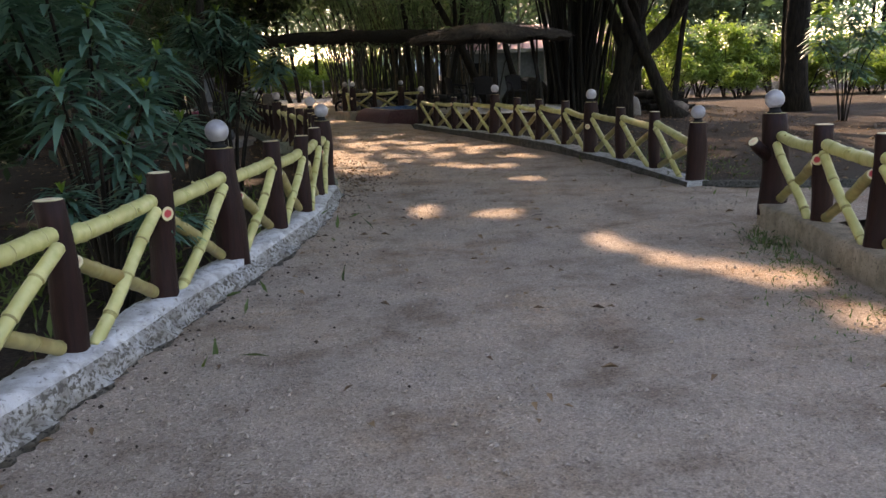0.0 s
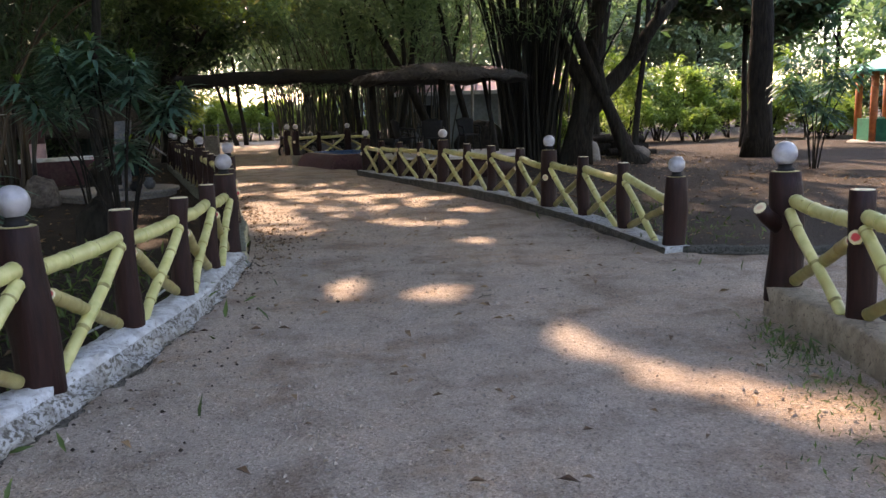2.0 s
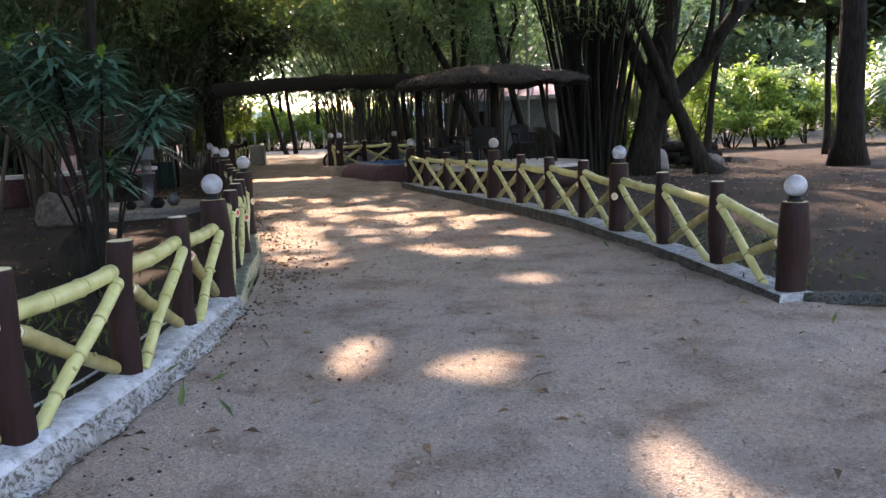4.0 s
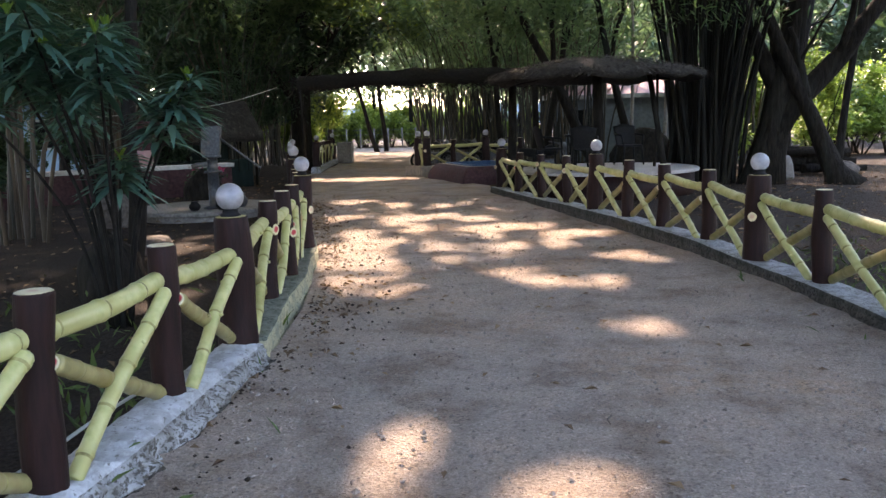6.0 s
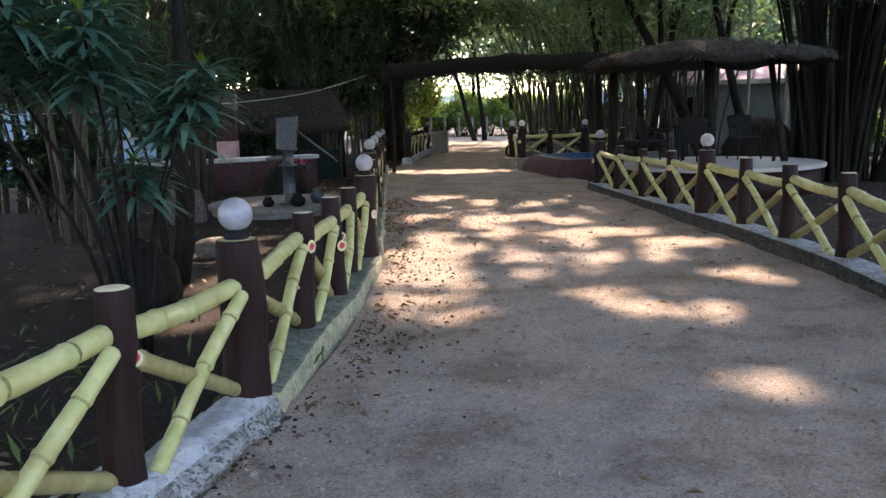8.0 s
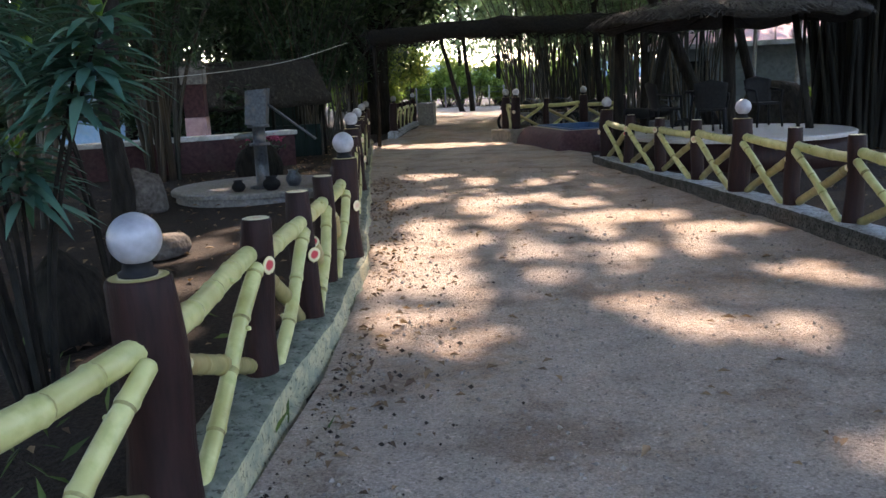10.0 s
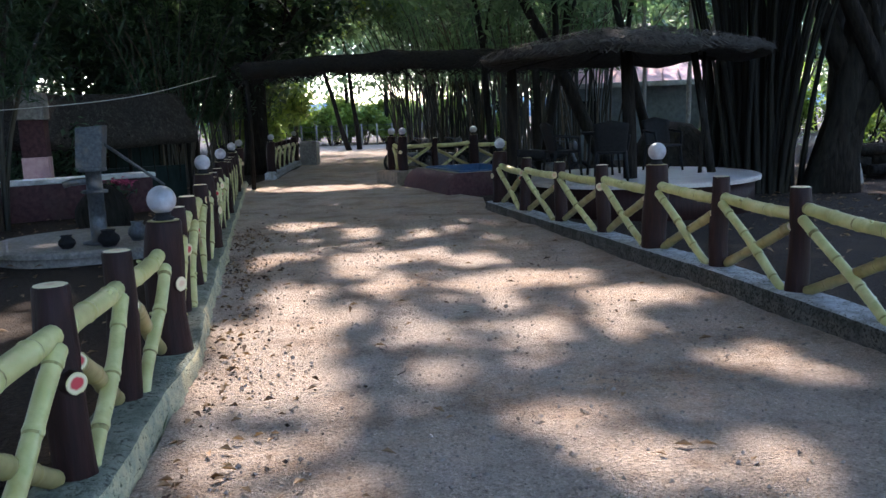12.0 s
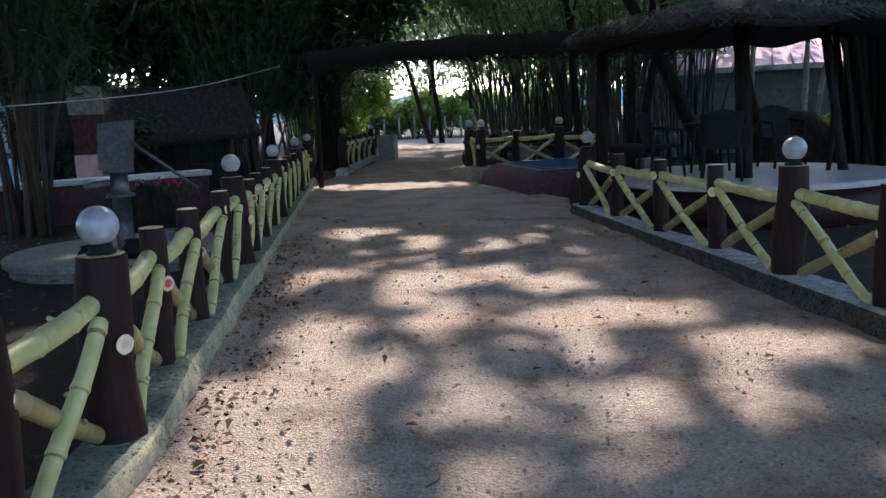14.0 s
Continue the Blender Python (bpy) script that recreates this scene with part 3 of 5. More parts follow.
def bamboo_rail(a, b, r, seed, bow=0.0, taper=0.05):
    """A bamboo-shaped concrete rail from a to b, with swollen nodes."""
    a, b = Vector(a), Vector(b)
    n = 84
    g = random.Random(seed)
    ph, gap = g.uniform(0, 1), g.uniform(0.24, 0.34)
    pts, rad = [], []
    ln = (b - a).length
    d = (b - a).normalized()
    sd = d.cross(Vector((0, 0, 1)))
    sd = sd.normalized() if sd.length > 0.05 else Vector((1, 0, 0))
    for i in range(n + 1):
        u = i / n
        p = a.lerp(b, u) + Vector((0, 0, 1)) * (bow * math.sin(math.pi * u)) + sd * (0.008 * math.sin(u * 6 + seed))
        s = ((u * ln / gap + ph) % 1.0)
        swell = 0.12 * math.exp(-((s - 0.5) / 0.045) ** 2) - 0.05 * math.exp(-((s - 0.61) / 0.035) ** 2)
        pts.append(p)
        rad.append(r * (1 + swell + taper * (0.5 - u)) * (1 + 0.03 * math.sin(9 * u + seed)))
    pts = [pts[0] - d * 0.012] + pts + [pts[-1] + d * 0.012]
    rad = [rad[0] * 0.8] + rad + [rad[-1] * 0.8]
    s = Shape().tube(pts, rad, 12, wobble=0.02)
    for i in range(n):
        if abs(((((i + 0.5) / n) * ln / gap + ph) % 1.0) - 0.57) < 0.026:
            s.slot[(i + 1) * 12:(i + 2) * 12] = [1] * 12
    for k in range(2):
        if g.random() < 0.6:
            u = g.uniform(0.2, 0.8)
            p = a.lerp(b, u)
            out = (sd * g.choice((-1, 1)) + Vector((0, 0, g.uniform(-0.2, 1)))).normalized()
            s.tube([p + out * r * 0.7, p + out * (r * 1.25)], [0.014, 0.009], 7)
    return s


def fence(name, posts, label, side, seed, group="", panels=True):
    base = thing(name, label, "fence")
    for i, (x, y, h, lamp) in enumerate(posts):
        g = random.Random(seed * 100 + i)
        kinds, tops = (LAMP_POST_KINDS, TOP_LAMP) if lamp else (POST_KINDS, TOP_SMALL)
        k = g.randrange(len(kinds))
        turn = g.uniform(0, 6.28)
        m = Matrix.Translation((x, y, h)) @ Matrix.Rotation(turn, 4, "Z")
        p = put("post", kinds[k][0], None, base, at=m)
        put("cut_top", tops[k], None, p, "pale sawn top", at=Matrix.Translation(kinds[k][1] + Vector((0, 0, -0.002))))
        nx = posts[min(i + 1, len(posts) - 1)]
        pv = posts[max(i - 1, 0)]
        t = Vector((nx[0] - pv[0], nx[1] - pv[1], 0)).normalized()
        road = Vector((t.y, -t.x, 0)) * side
        r = 0.112 if lamp else 0.075
        if g.random() < 0.6:
            hgt = g.uniform(0.38, 0.62)
            way = (road + t * g.uniform(-0.8, 0.1) - t * 0.3).normalized()
            loc = Matrix.Rotation(-turn, 4, "Z").to_3x3() @ way
            rot = loc.to_track_quat("Z", "Y").to_matrix().to_4x4()
            kn = put("knot", KNOT, None, p, at=Matrix.Translation(loc * (r * 0.97) + Vector((0, 0, hgt))) @ rot)
            red = g.random() < (0.55 if side > 0 else 0.2)
            put("cut_face", KNOT_CUT if red else KNOT_CUT_PALE, None, kn, "pale cut branch end with red heart" if red else "pale cut branch end", at=Matrix.Translation((0, 0, 0.025)))
            if g.random() < 0.2:
                put("scar", SCAR, None, p, "long red and cream bark scar", at=Matrix.Translation(loc * (r * 1.0) + Vector((0, 0, hgt - 0.2))) @ rot @ Matrix.Diagonal((0.8, 2.4, 1, 1)))
        if panels and i + 1 < len(posts):
            x2, y2, h2, l2 = posts[i + 1]
            a, b = Vector((x, y, 0)), Vector((x2, y2, 0))
            d = (b - a).normalized()
            ra, rb = (0.1 if lamp else 0.066), (0.1 if l2 else 0.066)
            a2, b2 = a + d * ra, b - d * rb
            z = lambda q, v: Vector((q.x, q.y, v))
            off = Vector((d.y, -d.x, 0)) * side
            j = lambda: g.uniform(-0.025, 0.025)
            put("top_rail", bamboo_rail(z(a2, h + 0.56 + j()), z(b2, h2 + 0.60 + j()), 0.047, i + seed * 31, -0.012), [M_RAIL, M_NODE], base)
            put("front_brace", bamboo_rail(z(b2 - d * 0.035, h2 + 0.54) + off * 0.045, z(a2 + d * 0.025, h - 0.01) + off * 0.055, 0.036, i + seed * 37), [M_RAIL, M_NODE], base)
            p0, p1 = z(a2 - d * 0.03, h + 0.46 + j()) + off * (0.07 if lamp else 0.052), z(b2 - d * 0.015, h2 + 0.03 + j()) - off * 0.03
            brace = put("back_brace", bamboo_rail(p0, p1, 0.039, i + seed * 41), [M_RAIL_BACK, M_NODE], base, "ochre-tinted brace")
            red = g.random() < 0.5
            put("cut_face", BRACE_CUT_RED if red else BRACE_CUT, None, brace, "sawn end with red heart" if red else "pale sawn end", at=Matrix.Translation(p0 - (p1 - p0).normalized() * 0.012) @ (p0 - p1).to_track_quat("Z", "Y").to_matrix().to_4x4())
    return base


fence("fence", LEFT, "maroon log posts with yellow-green cross-braced rails on white kerb", 1, 1)
fence("fence", LEFT_FAR, "far dark log fence with cross-braced rails beyond the gap", 1, 2)
near_fence = fence("fence", RIGHT_NEAR, "log fence on tall tan kerb ending at side track", -1, 3)
fence("fence", RIGHT, "maroon log posts with yellow-green cross-braced rails on grey kerb", -1, 4)
fence("fence", BACK, "dim log fence beside the bamboo behind the pond", -1, 5)
# cut branch stub on the gate-side post
stub = put("branch_stub", Shape().tube([(2.98, 7.43, 0.66), (2.86, 7.36, 0.74), (2.80, 7.33, 0.80)], [0.06, 0.055, 0.05], 12, wobble=0.1), M_POST, near_fence)
put("cut_face", disc_mesh("cut_face", 0.046, M_CUT), None, stub, "pale sawn branch end", at=Matrix.Translation((2.797, 7.328, 0.803)) @ Vector((-0.06, -0.03, 0.06)).to_track_quat("Z", "Y").to_matrix().to_4x4())


# ---- globe lamps ----
def globe_lamp():
    base = thing("globe_lamp", "frosted white globe lamp on a black collar", "lamp", group="globe lamps on fence posts")
    put("collar", Shape().lathe([(0.062, 0.0), (0.064, 0.012), (0.05, 0.02), (0.046, 0.045), (0.052, 0.05)], 20), M_BLACK, base, "black plastic collar")
    prof = []
    for i in range(19):
        a = -1.18 + (math.pi / 2 + 1.18) * i / 18
        prof.append((max(0.086 * math.cos(a), 0.002), 0.122 + 0.086 * math.sin(a)))
    put("globe", Shape().lathe(prof, 28), M_GLOBE, base)
    return base


lamp0 = globe_lamp()
first = True
for row, seed in ((LEFT, 1), (LEFT_FAR, 2), (RIGHT_NEAR, 3), (RIGHT, 4), (BACK, 5)):
    for i, (x, y, h, lamp) in enumerate(row):
        if not lamp:
            continue
        g = random.Random(seed * 100 + i)
        k = g.randrange(len(LAMP_POST_KINDS))
        turn = g.uniform(0, 6.28)
        top = Matrix.Translation((x, y, h)) @ Matrix.Rotation(turn, 4, "Z") @ Matrix.Translation(LAMP_POST_KINDS[k][1] + Vector((0, 0, 0.003)))
        tilt = pose(0, 0, 0, g.uniform(-3, 3), g.uniform(-3, 3), g.uniform(0, 360))
        if first:
            lamp0.matrix_basis = top @ tilt
            first = False
        else:
            copy_thing(lamp0, top @ tilt)


# ---- gazebo on a round platform ----
def platform(name, x, y, r, h, top_mat, label, side_mat):
    base = thing(name, label, "platform", Matrix.Translation((x, y, 0)))
    put("drum", Shape().lathe([(r * 0.95, -0.1), (r * 0.95, h - 0.08)], 48), side_mat, base)
    put("top_slab", Shape().lathe([(r * 0.94, h - 0.08), (r, h - 0.07), (r * 1.005, h - 0.02), (r * 0.99, h), (0.01, h + 0.005)], 56, soft=False, wobble=0.01), top_mat, base, "smooth pale cement top")
    return base


platform("round_platform", 1.75, 23.3, 1.9, 0.5, M_TERRAZZO, "round cement seating platform with pale top and dark maroon side", M_POST)


def thatch_roof(base, cx, cy, r, z_eave, z_top, seed, stretch=1.0):
    s = Shape()
    prof = [(0.02, z_top), (r * 0.2, z_top - 0.03), (r * 0.5, z_top - 0.32 * (z_top - z_eave)), (r * 0.8, z_eave + 0.3 * (z_top - z_eave)), (r, z_eave + 0.02), (r * 0.98, z_eave - 0.07), (r * 0.85, z_eave - 0.02), (r * 0.4, z_eave + 0.25 * (z_top - z_eave)), (0.02, z_top - 0.2)]
    verts = []
    n = 64
    for rr, z in prof:
        for k in range(n):
            a = 2 * math.pi * k / n
            w = 1 + 0.06 * noise.noise(Vector((math.cos(a) * 3, math.sin(a) * 3, seed)))
            verts.append((cx + rr * w * math.cos(a) * stretch, cy + rr * w * math.sin(a), z + 0.09 * noise.noise(Vector((rr * math.cos(a) * 1.7, rr * math.sin(a) * 1.7, seed + z)))))
    s.add(verts, [(i * n + k, (i + 1) * n + k, (i + 1) * n + (k + 1) % n, i * n + (k + 1) % n) for i in range(len(prof) - 1) for k in range(n)], 0, True)
    put("roof", s, M_THATCH, base, "grey weathered thatch with ragged eave")
    g = random.Random(seed)
    st = Shape()
    for _ in range(4200):
        a, u = g.uniform(0, 6.283), g.uniform(0.12, 1.0) ** 0.6
        z = z_top - (z_top - z_eave) * (u ** 1.5) + 0.06
        p = Vector((cx + r * u * math.cos(a) * stretch, cy + r * u * math.sin(a), z))
        out = Vector((math.cos(a + g.uniform(-1.5, 1.5)), math.sin(a + g.uniform(-1.5, 1.5)), -0.22 - 0.5 * (u > 0.93)))
        q = p + out * g.uniform(0.08, 0.26)
        sd = Vector((-math.sin(a), math.cos(a), 0)) * g.uniform(0.006, 0.014)
        up = Vector((0, 0, g.uniform(0.0, 0.035)))
        st.add([p - sd + up, p + sd + up, q + sd * 0.6 + up, q - sd * 0.6 + up], [(0, 1, 2, 3)])
    tagged(put("straw", st, M_STRAW, base, "loose grey straw"), kind="stuff")


gazebo = thing("thatched_gazebo", "thatched umbrella shelter on dark wooden posts over platform", "gazebo")
thatch_roof(gazebo, 1.5, 23.0, 2.2, 2.36, 2.74, 3)
for x, y, x1, y1, z0, r in ((1.56, 22.56, 1.5, 22.6, 0.5, 0.1), (2.95, 23.35, 2.6, 23.2, 0.5, 0.06), (-0.3, 24.1, -0.25, 24.05, 0.0, 0.09), (2.75, 23.3, 2.78, 23.2, 0.5, 0.03)):
    put("post", Shape().tube([(x, y, z0 - 0.02), ((x + x1) / 2 + 0.02, (y + y1) / 2, 1.4), (x1, y1, 2.5)], [r * 1.1, r, r * 0.9], 12, wobble=0.15), M_BARK, gazebo)
for a in range(10):
    an = a * 0.628
    put("rafter", Shape().tube([(1.5, 23.0, 2.6), (1.5 + 2.05 * math.cos(an), 23.0 + 2.05 * math.sin(an), 2.33)], 0.03, 7), M_BARK, gazebo)


def plastic_chair():
    base = thing("plastic_chair", "dark moulded plastic chair on the round platform", "chair", group="chairs on the platform")
    seat = Shape().box(-0.22, -0.22, 0.40, 0.22, 0.22, 0.44, bevel=0.015)
    put("seat", seat, M_BLACK, base)
    back = Shape()
    vs, n = [], 8
    for j in range(6):
        for i in range(n + 1):
            u, v = i / n - 0.5, j / 5
            for th in (0, 0.02):
                vs.append((u * (0.44 + 0.08 * v), 0.2 + 0.1 * v - 0.16 * u * u + th, 0.44 + 0.46 * v - 0.12 * v * abs(u)))
    w = (n + 1) * 2
    fs = []
    for j in range(5):
        for i in range(n):
            o = j * w + i * 2
            fs += [(o, o + 2, o + w + 2, o + w), (o + 1, o + w + 1, o + w + 3, o + 3)]
    for j in range(5):
        o = j * w
        fs += [(o, o + w, o + w + 1, o + 1), (o + n * 2, o + n * 2 + 1, o + w + n * 2 + 1, o + w + n * 2)]
    for i in range(n):
        o = 5 * w + i * 2
        fs.append((o, o + 2, o + 3, o + 1))
    back.add(vs, fs, 0, True)
    put("backrest", back, M_BLACK, base)
    for sx in (-1, 1):
        for sy in (-1, 1):
            put("leg", Shape().tube([(sx * 0.24, sy * 0.24 + 0.01, 0), (sx * 0.2, sy * 0.2, 0.42)], [0.018, 0.026], 8), M_BLACK, base)
        put("armrest", Shape().tube([(sx * 0.24, 0.24, 0.68), (sx * 0.26, 0.05, 0.66), (sx * 0.25, -0.17, 0.64), (sx * 0.22, -0.2, 0.42)], [0.02, 0.024, 0.024, 0.02], 8), M_BLACK, base)
    return base


chair = plastic_chair()
chair.matrix_basis = pose(1.25, 22.25, 0.505, 0, 0, 172)
copy_thing(chair, pose(0.55, 23.0, 0.505, 0, 0, 110))
copy_thing(chair, pose(2.3, 24.1, 0.505, 0, 0, 20))
table = thing("low_table", "dark small round table between the chairs", "table", pose(1.25, 23.55, 0.505))
put("tabletop", Shape().lathe([(0.36, 0.66), (0.38, 0.68), (0.37, 0.7), (0.01, 0.7)], 28, soft=False), M_BLACK, table)
for k in range(4):
    a = k * 1.571 + 0.4
    put("leg", Shape().tube([(0.3 * math.cos(a), 0.3 * math.sin(a), 0), (0.24 * math.cos(a), 0.24 * math.sin(a), 0.67)], 0.02, 8), M_BLACK, table)


# ---- painted pond basin beside the path ----
def pond():
    base = thing("pond_basin", "low maroon painted basin with blue inside and rounded wall", "pond", pose(-2.2, 27.0, 0, 0, 0, -65))
    L, D, H = 3.1, 2.2, 0.42

    def ring(inset, z):
        out = []
        x0, x1, y0, y1 = -L / 2 + inset, L / 2 - inset, inset, D - inset
        for cx, cy, a0 in ((x1, y0, -90), (x1, y1, 0), (x0, y1, 90), (x0, y0, 180)):
            r = 0.08
            px, py = cx - r * (1 if cx > 0 else -1), cy + (r if cy == y0 else -r)
            for k in range(4):
                a = radians(a0 + 30 * k)
                out.append((px + r * math.cos(a), py + r * math.sin(a), z))
        return out
    outer = [ring(0.0, -0.05), ring(0.01, 0.1), ring(0.06, 0.24), ring(0.15, 0.36), ring(0.26, H), ring(0.4, H)]
    s = Shape()
    vs = [v for r in outer for v in r]
    s.add(vs, [(i * 16 + k, i * 16 + (k + 1) % 16, (i + 1) * 16 + (k + 1) % 16, (i + 1) * 16 + k) for i in range(4) for k in range(16)], 0, True)
    put("outer_wall", s, M_MAROON, base)
    led = Shape()
    vs = ring(0.255, H + 0.004) + ring(0.41, H + 0.004) + ring(0.41, H - 0.03)
    led.add(vs, [(i * 16 + k, i * 16 + (k + 1) % 16, (i + 1) * 16 + (k + 1) % 16, (i + 1) * 16 + k) for i in range(2) for k in range(16)], 0, False)
    put("ledge", led, M_KERB_TAN, base, "worn tan ledge")
    inn = [ring(0.4, H), ring(0.42, H + 0.03), ring(0.5, H + 0.03), ring(0.5, 0.08)]
    s = Shape()
    vs = [v for r in inn for v in r]
    s.add(vs, [(i * 16 + k, i * 16 + (k + 1) % 16, (i + 1) * 16 + (k + 1) % 16, (i + 1) * 16 + k) for i in range(3) for k in range(16)], 0, False)
    s.add(ring(0.5, 0.08), [tuple(range(16))], 0)
    put("liner", s, M_BLUE, base, "faded blue inner rim and floor")
    return base


pond()
tagged(put("end_block", Shape().box(-0.26, -0.42, -0.05, 0.26, 0.42, 0.31, bevel=0.04), M_KERB_TAN, at=pose(-3.16, 29.25, 0, 0, 0, 45)), "rough tan concrete end block under two lamp posts", "block")
tagged(put("end_block", Shape().box(-0.3, -0.5, -0.05, 0.3, 0.5, 0.85, bevel=0.05), M_CONCRETE, at=pose(-7.75, 38.8, 0, 0, 0, 8)), "large grey concrete end block beside the far fence", "block")


# ---- thatch-covered beam over the path ----
def overhead_beam():
    base = thing("thatched_arch", "long thatch-covered beam spanning the track between trees", "arch")
    a, b = Vector((-6.4, 28.36, 2.72)), Vector((0.9, 26.9, 2.6))
    pts, rad = [], []
    for i in range(31):
        u = i / 30
        pts.append(a.lerp(b, u) + Vector((0, 0, 0.10 * math.sin(u * 3.1) + 0.03 * noise.noise(Vector((u * 9, 2, 5))))))
        rad.append(0.2 + 0.03 * noise.noise(Vector((u * 12, 0, 1))))
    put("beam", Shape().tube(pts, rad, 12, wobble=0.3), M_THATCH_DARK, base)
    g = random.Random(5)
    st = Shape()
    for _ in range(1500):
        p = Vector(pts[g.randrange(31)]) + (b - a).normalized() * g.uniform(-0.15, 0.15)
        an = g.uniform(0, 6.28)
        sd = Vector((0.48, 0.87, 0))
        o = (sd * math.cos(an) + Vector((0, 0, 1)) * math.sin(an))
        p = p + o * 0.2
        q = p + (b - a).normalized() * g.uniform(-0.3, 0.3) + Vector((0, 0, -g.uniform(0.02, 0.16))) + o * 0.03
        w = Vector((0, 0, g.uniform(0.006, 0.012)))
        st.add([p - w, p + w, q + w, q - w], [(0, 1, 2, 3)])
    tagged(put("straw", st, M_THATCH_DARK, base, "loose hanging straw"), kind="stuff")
    for x, y, r in ((-6.35, 28.3, 0.05), (0.2, 27.0, 0.08)):
        put("post", Shape().tube([(x, y, -0.05), (x + 0.03, y, 1.4), (x, y, 2.75)], [r * 1.1, r, r], 10, wobble=0.1), M_BARK, base)
    return base


overhead_beam()


# ---- hand pump on a round slab ----
platform("pump_platform", -5.65, 19.75, 1.25, 0.14, M_CONCRETE, "round wet concrete slab round the hand pump", M_CONCRETE)


def hand_pump():
    base = thing("hand_pump", "grey galvanised hand pump with box head and lever", "pump", pose(-5.3, 19.3, 0.14, 0, 0, 14))
    put("pedestal", Shape().lathe([(0.2, 0.0), (0.2, 0.03), (0.1, 0.05), (0.095, 0.62), (0.15, 0.625), (0.15, 0.66), (0.095, 0.665), (0.09, 0.88), (0.16, 0.89), (0.16, 0.93)], 20), M_STEEL, base)
    s = Shape()
    s.add([(-0.17, -0.11, 0.93), (0.13, -0.11, 0.93), (0.13, 0.11, 0.93), (-0.17, 0.11, 0.93), (-0.13, -0.11, 1.42), (0.19, -0.11, 1.44), (0.19, 0.11, 1.44), (-0.13, 0.11, 1.42)],
          [(0, 3, 2, 1), (4, 5, 6, 7), (0, 1, 5, 4), (1, 2, 6, 5), (2, 3, 7, 6), (3, 0, 4, 7)])
    put("head", s, M_STEEL, base)
    put("lever", Shape().tube([(0.15, 0, 1.22), (0.45, 0.02, 0.98), (0.82, 0.05, 0.68)], [0.02, 0.018, 0.016], 8), M_STEEL, base)
    put("spout", Shape().tube([(-0.08, -0.05, 0.78), (-0.24, -0.1, 0.77), (-0.33, -0.13, 0.74)], [0.045, 0.045, 0.04], 10), M_STEEL, base)
    return base


hand_pump()
for x, y, r, h, m, lab in ((-5.05, 19.05, 0.13, 0.2, M_BLACK, "small black plastic water pot on the slab"), (-4.9, 19.5, 0.12, 0.24, M_STEEL, "dented grey metal water pot on the slab"), (-5.5, 18.9, 0.1, 0.16, M_BLACK, "small black bucket on the slab")):
    tagged(put("water_pot", Shape().lathe([(r * 0.6, 0.0), (r, h * 0.35), (r * 0.95, h * 0.6), (r * 0.55, h * 0.85), (r * 0.7, h), (r * 0.6, h), (r * 0.45, h * 0.85)], 18), m, at=Matrix.Translation((x, y, 0.14))), lab, "pot")


# ---- left side: low wall, hut, column, rope ----
low = thing("low_wall", "long maroon low wall with white top ledge", "wall", pose(-8.6, 23.5, 0, 0, 0, 43))
put("body", Shape().box(-4.2, -0.2, -0.05, 1.9, 0.2, 0.61, bevel=0.01), M_MAROON, low)
put("ledge", Shape().box(-4.25, -0.26, 0.612, 1.95, 0.26, 0.7, bevel=0.015), M_WHITE, low, "grimy whitewashed ledge")
hut = thing("thatched_hut", "dark open hut with sagging grey thatch roof", "hut", pose(-9.35, 26.6, 0, 0, 0, 38) @ Matrix.Diagonal((0.6, 0.6, 0.76, 1)))
s = Shape()
vs = []
for j in range(9):
    v = j / 8
    for i in range(21):
        u = i / 20
        vs.append((-3.3 + 6.6 * u, -2.2 + 2.4 * v, 1.75 + 1.25 * v + 0.08 * noise.noise(Vector((u * 7, v * 4, 2))) - 0.12 * math.sin(u * 3.14)))
for j in range(9):
    v = j / 8
    for i in range(21):
        u = i / 20
        vs.append((-3.3 + 6.6 * u, 2.6 - 2.4 * v, 1.75 + 1.25 * v))
fs = [(j * 21 + i, j * 21 + i + 1, (j + 1) * 21 + i + 1, (j + 1) * 21 + i) for j in range(8) for i in range(20)]
fs += [(189 + a, 189 + d, 189 + c, 189 + b) for a, b, c, d in fs]
top_roof = put("roof", s.add(vs, fs, 0, True), M_THATCH, hut, "grey sagging thatch")
solid = top_roof.modifiers.new("thickness", "SOLIDIFY")
solid.thickness = 0.18
g = random.Random(77)
st = Shape()
for _ in range(1500):
    u, v = g.random(), g.random()
    p = Vector((-3.3 + 6.6 * u, -2.2 + 2.4 * v, 1.77 + 1.25 * v - 0.12 * math.sin(u * 3.14)))
    q = p + Vector((g.uniform(-0.15, 0.15), -0.3 * g.uniform(0.5, 1.2), -0.13 * g.uniform(0.4, 1.3)))
    sd = Vector((g.uniform(0.008, 0.018), 0, 0))
    up = Vector((0, 0, g.uniform(0.02, 0.07)))
    st.add([p - sd + up, p + sd + up, q + sd * 0.6 + up, q - sd * 0.6 + up], [(0, 1, 2, 3)])
tagged(put("straw", st, M_STRAW, hut, "loose grey straw"), kind="stuff")
for x in (-3.0, -1.0, 1.0, 3.0):
    put("post", Shape().tube([(x, -1.9, -0.05), (x, -1.9, 1.85)], 0.06, 9, wobble=0.1), M_BARK, hut)
    put("post", Shape().tube([(x, 2.2, -0.05), (x, 2.2, 1.85)], 0.06, 9, wobble=0.1), M_BARK, hut)
put("rear_wall", Shape().box(-3.1, 2.25, -0.05, 3.1, 2.4, 1.7), M_HUT, hut)
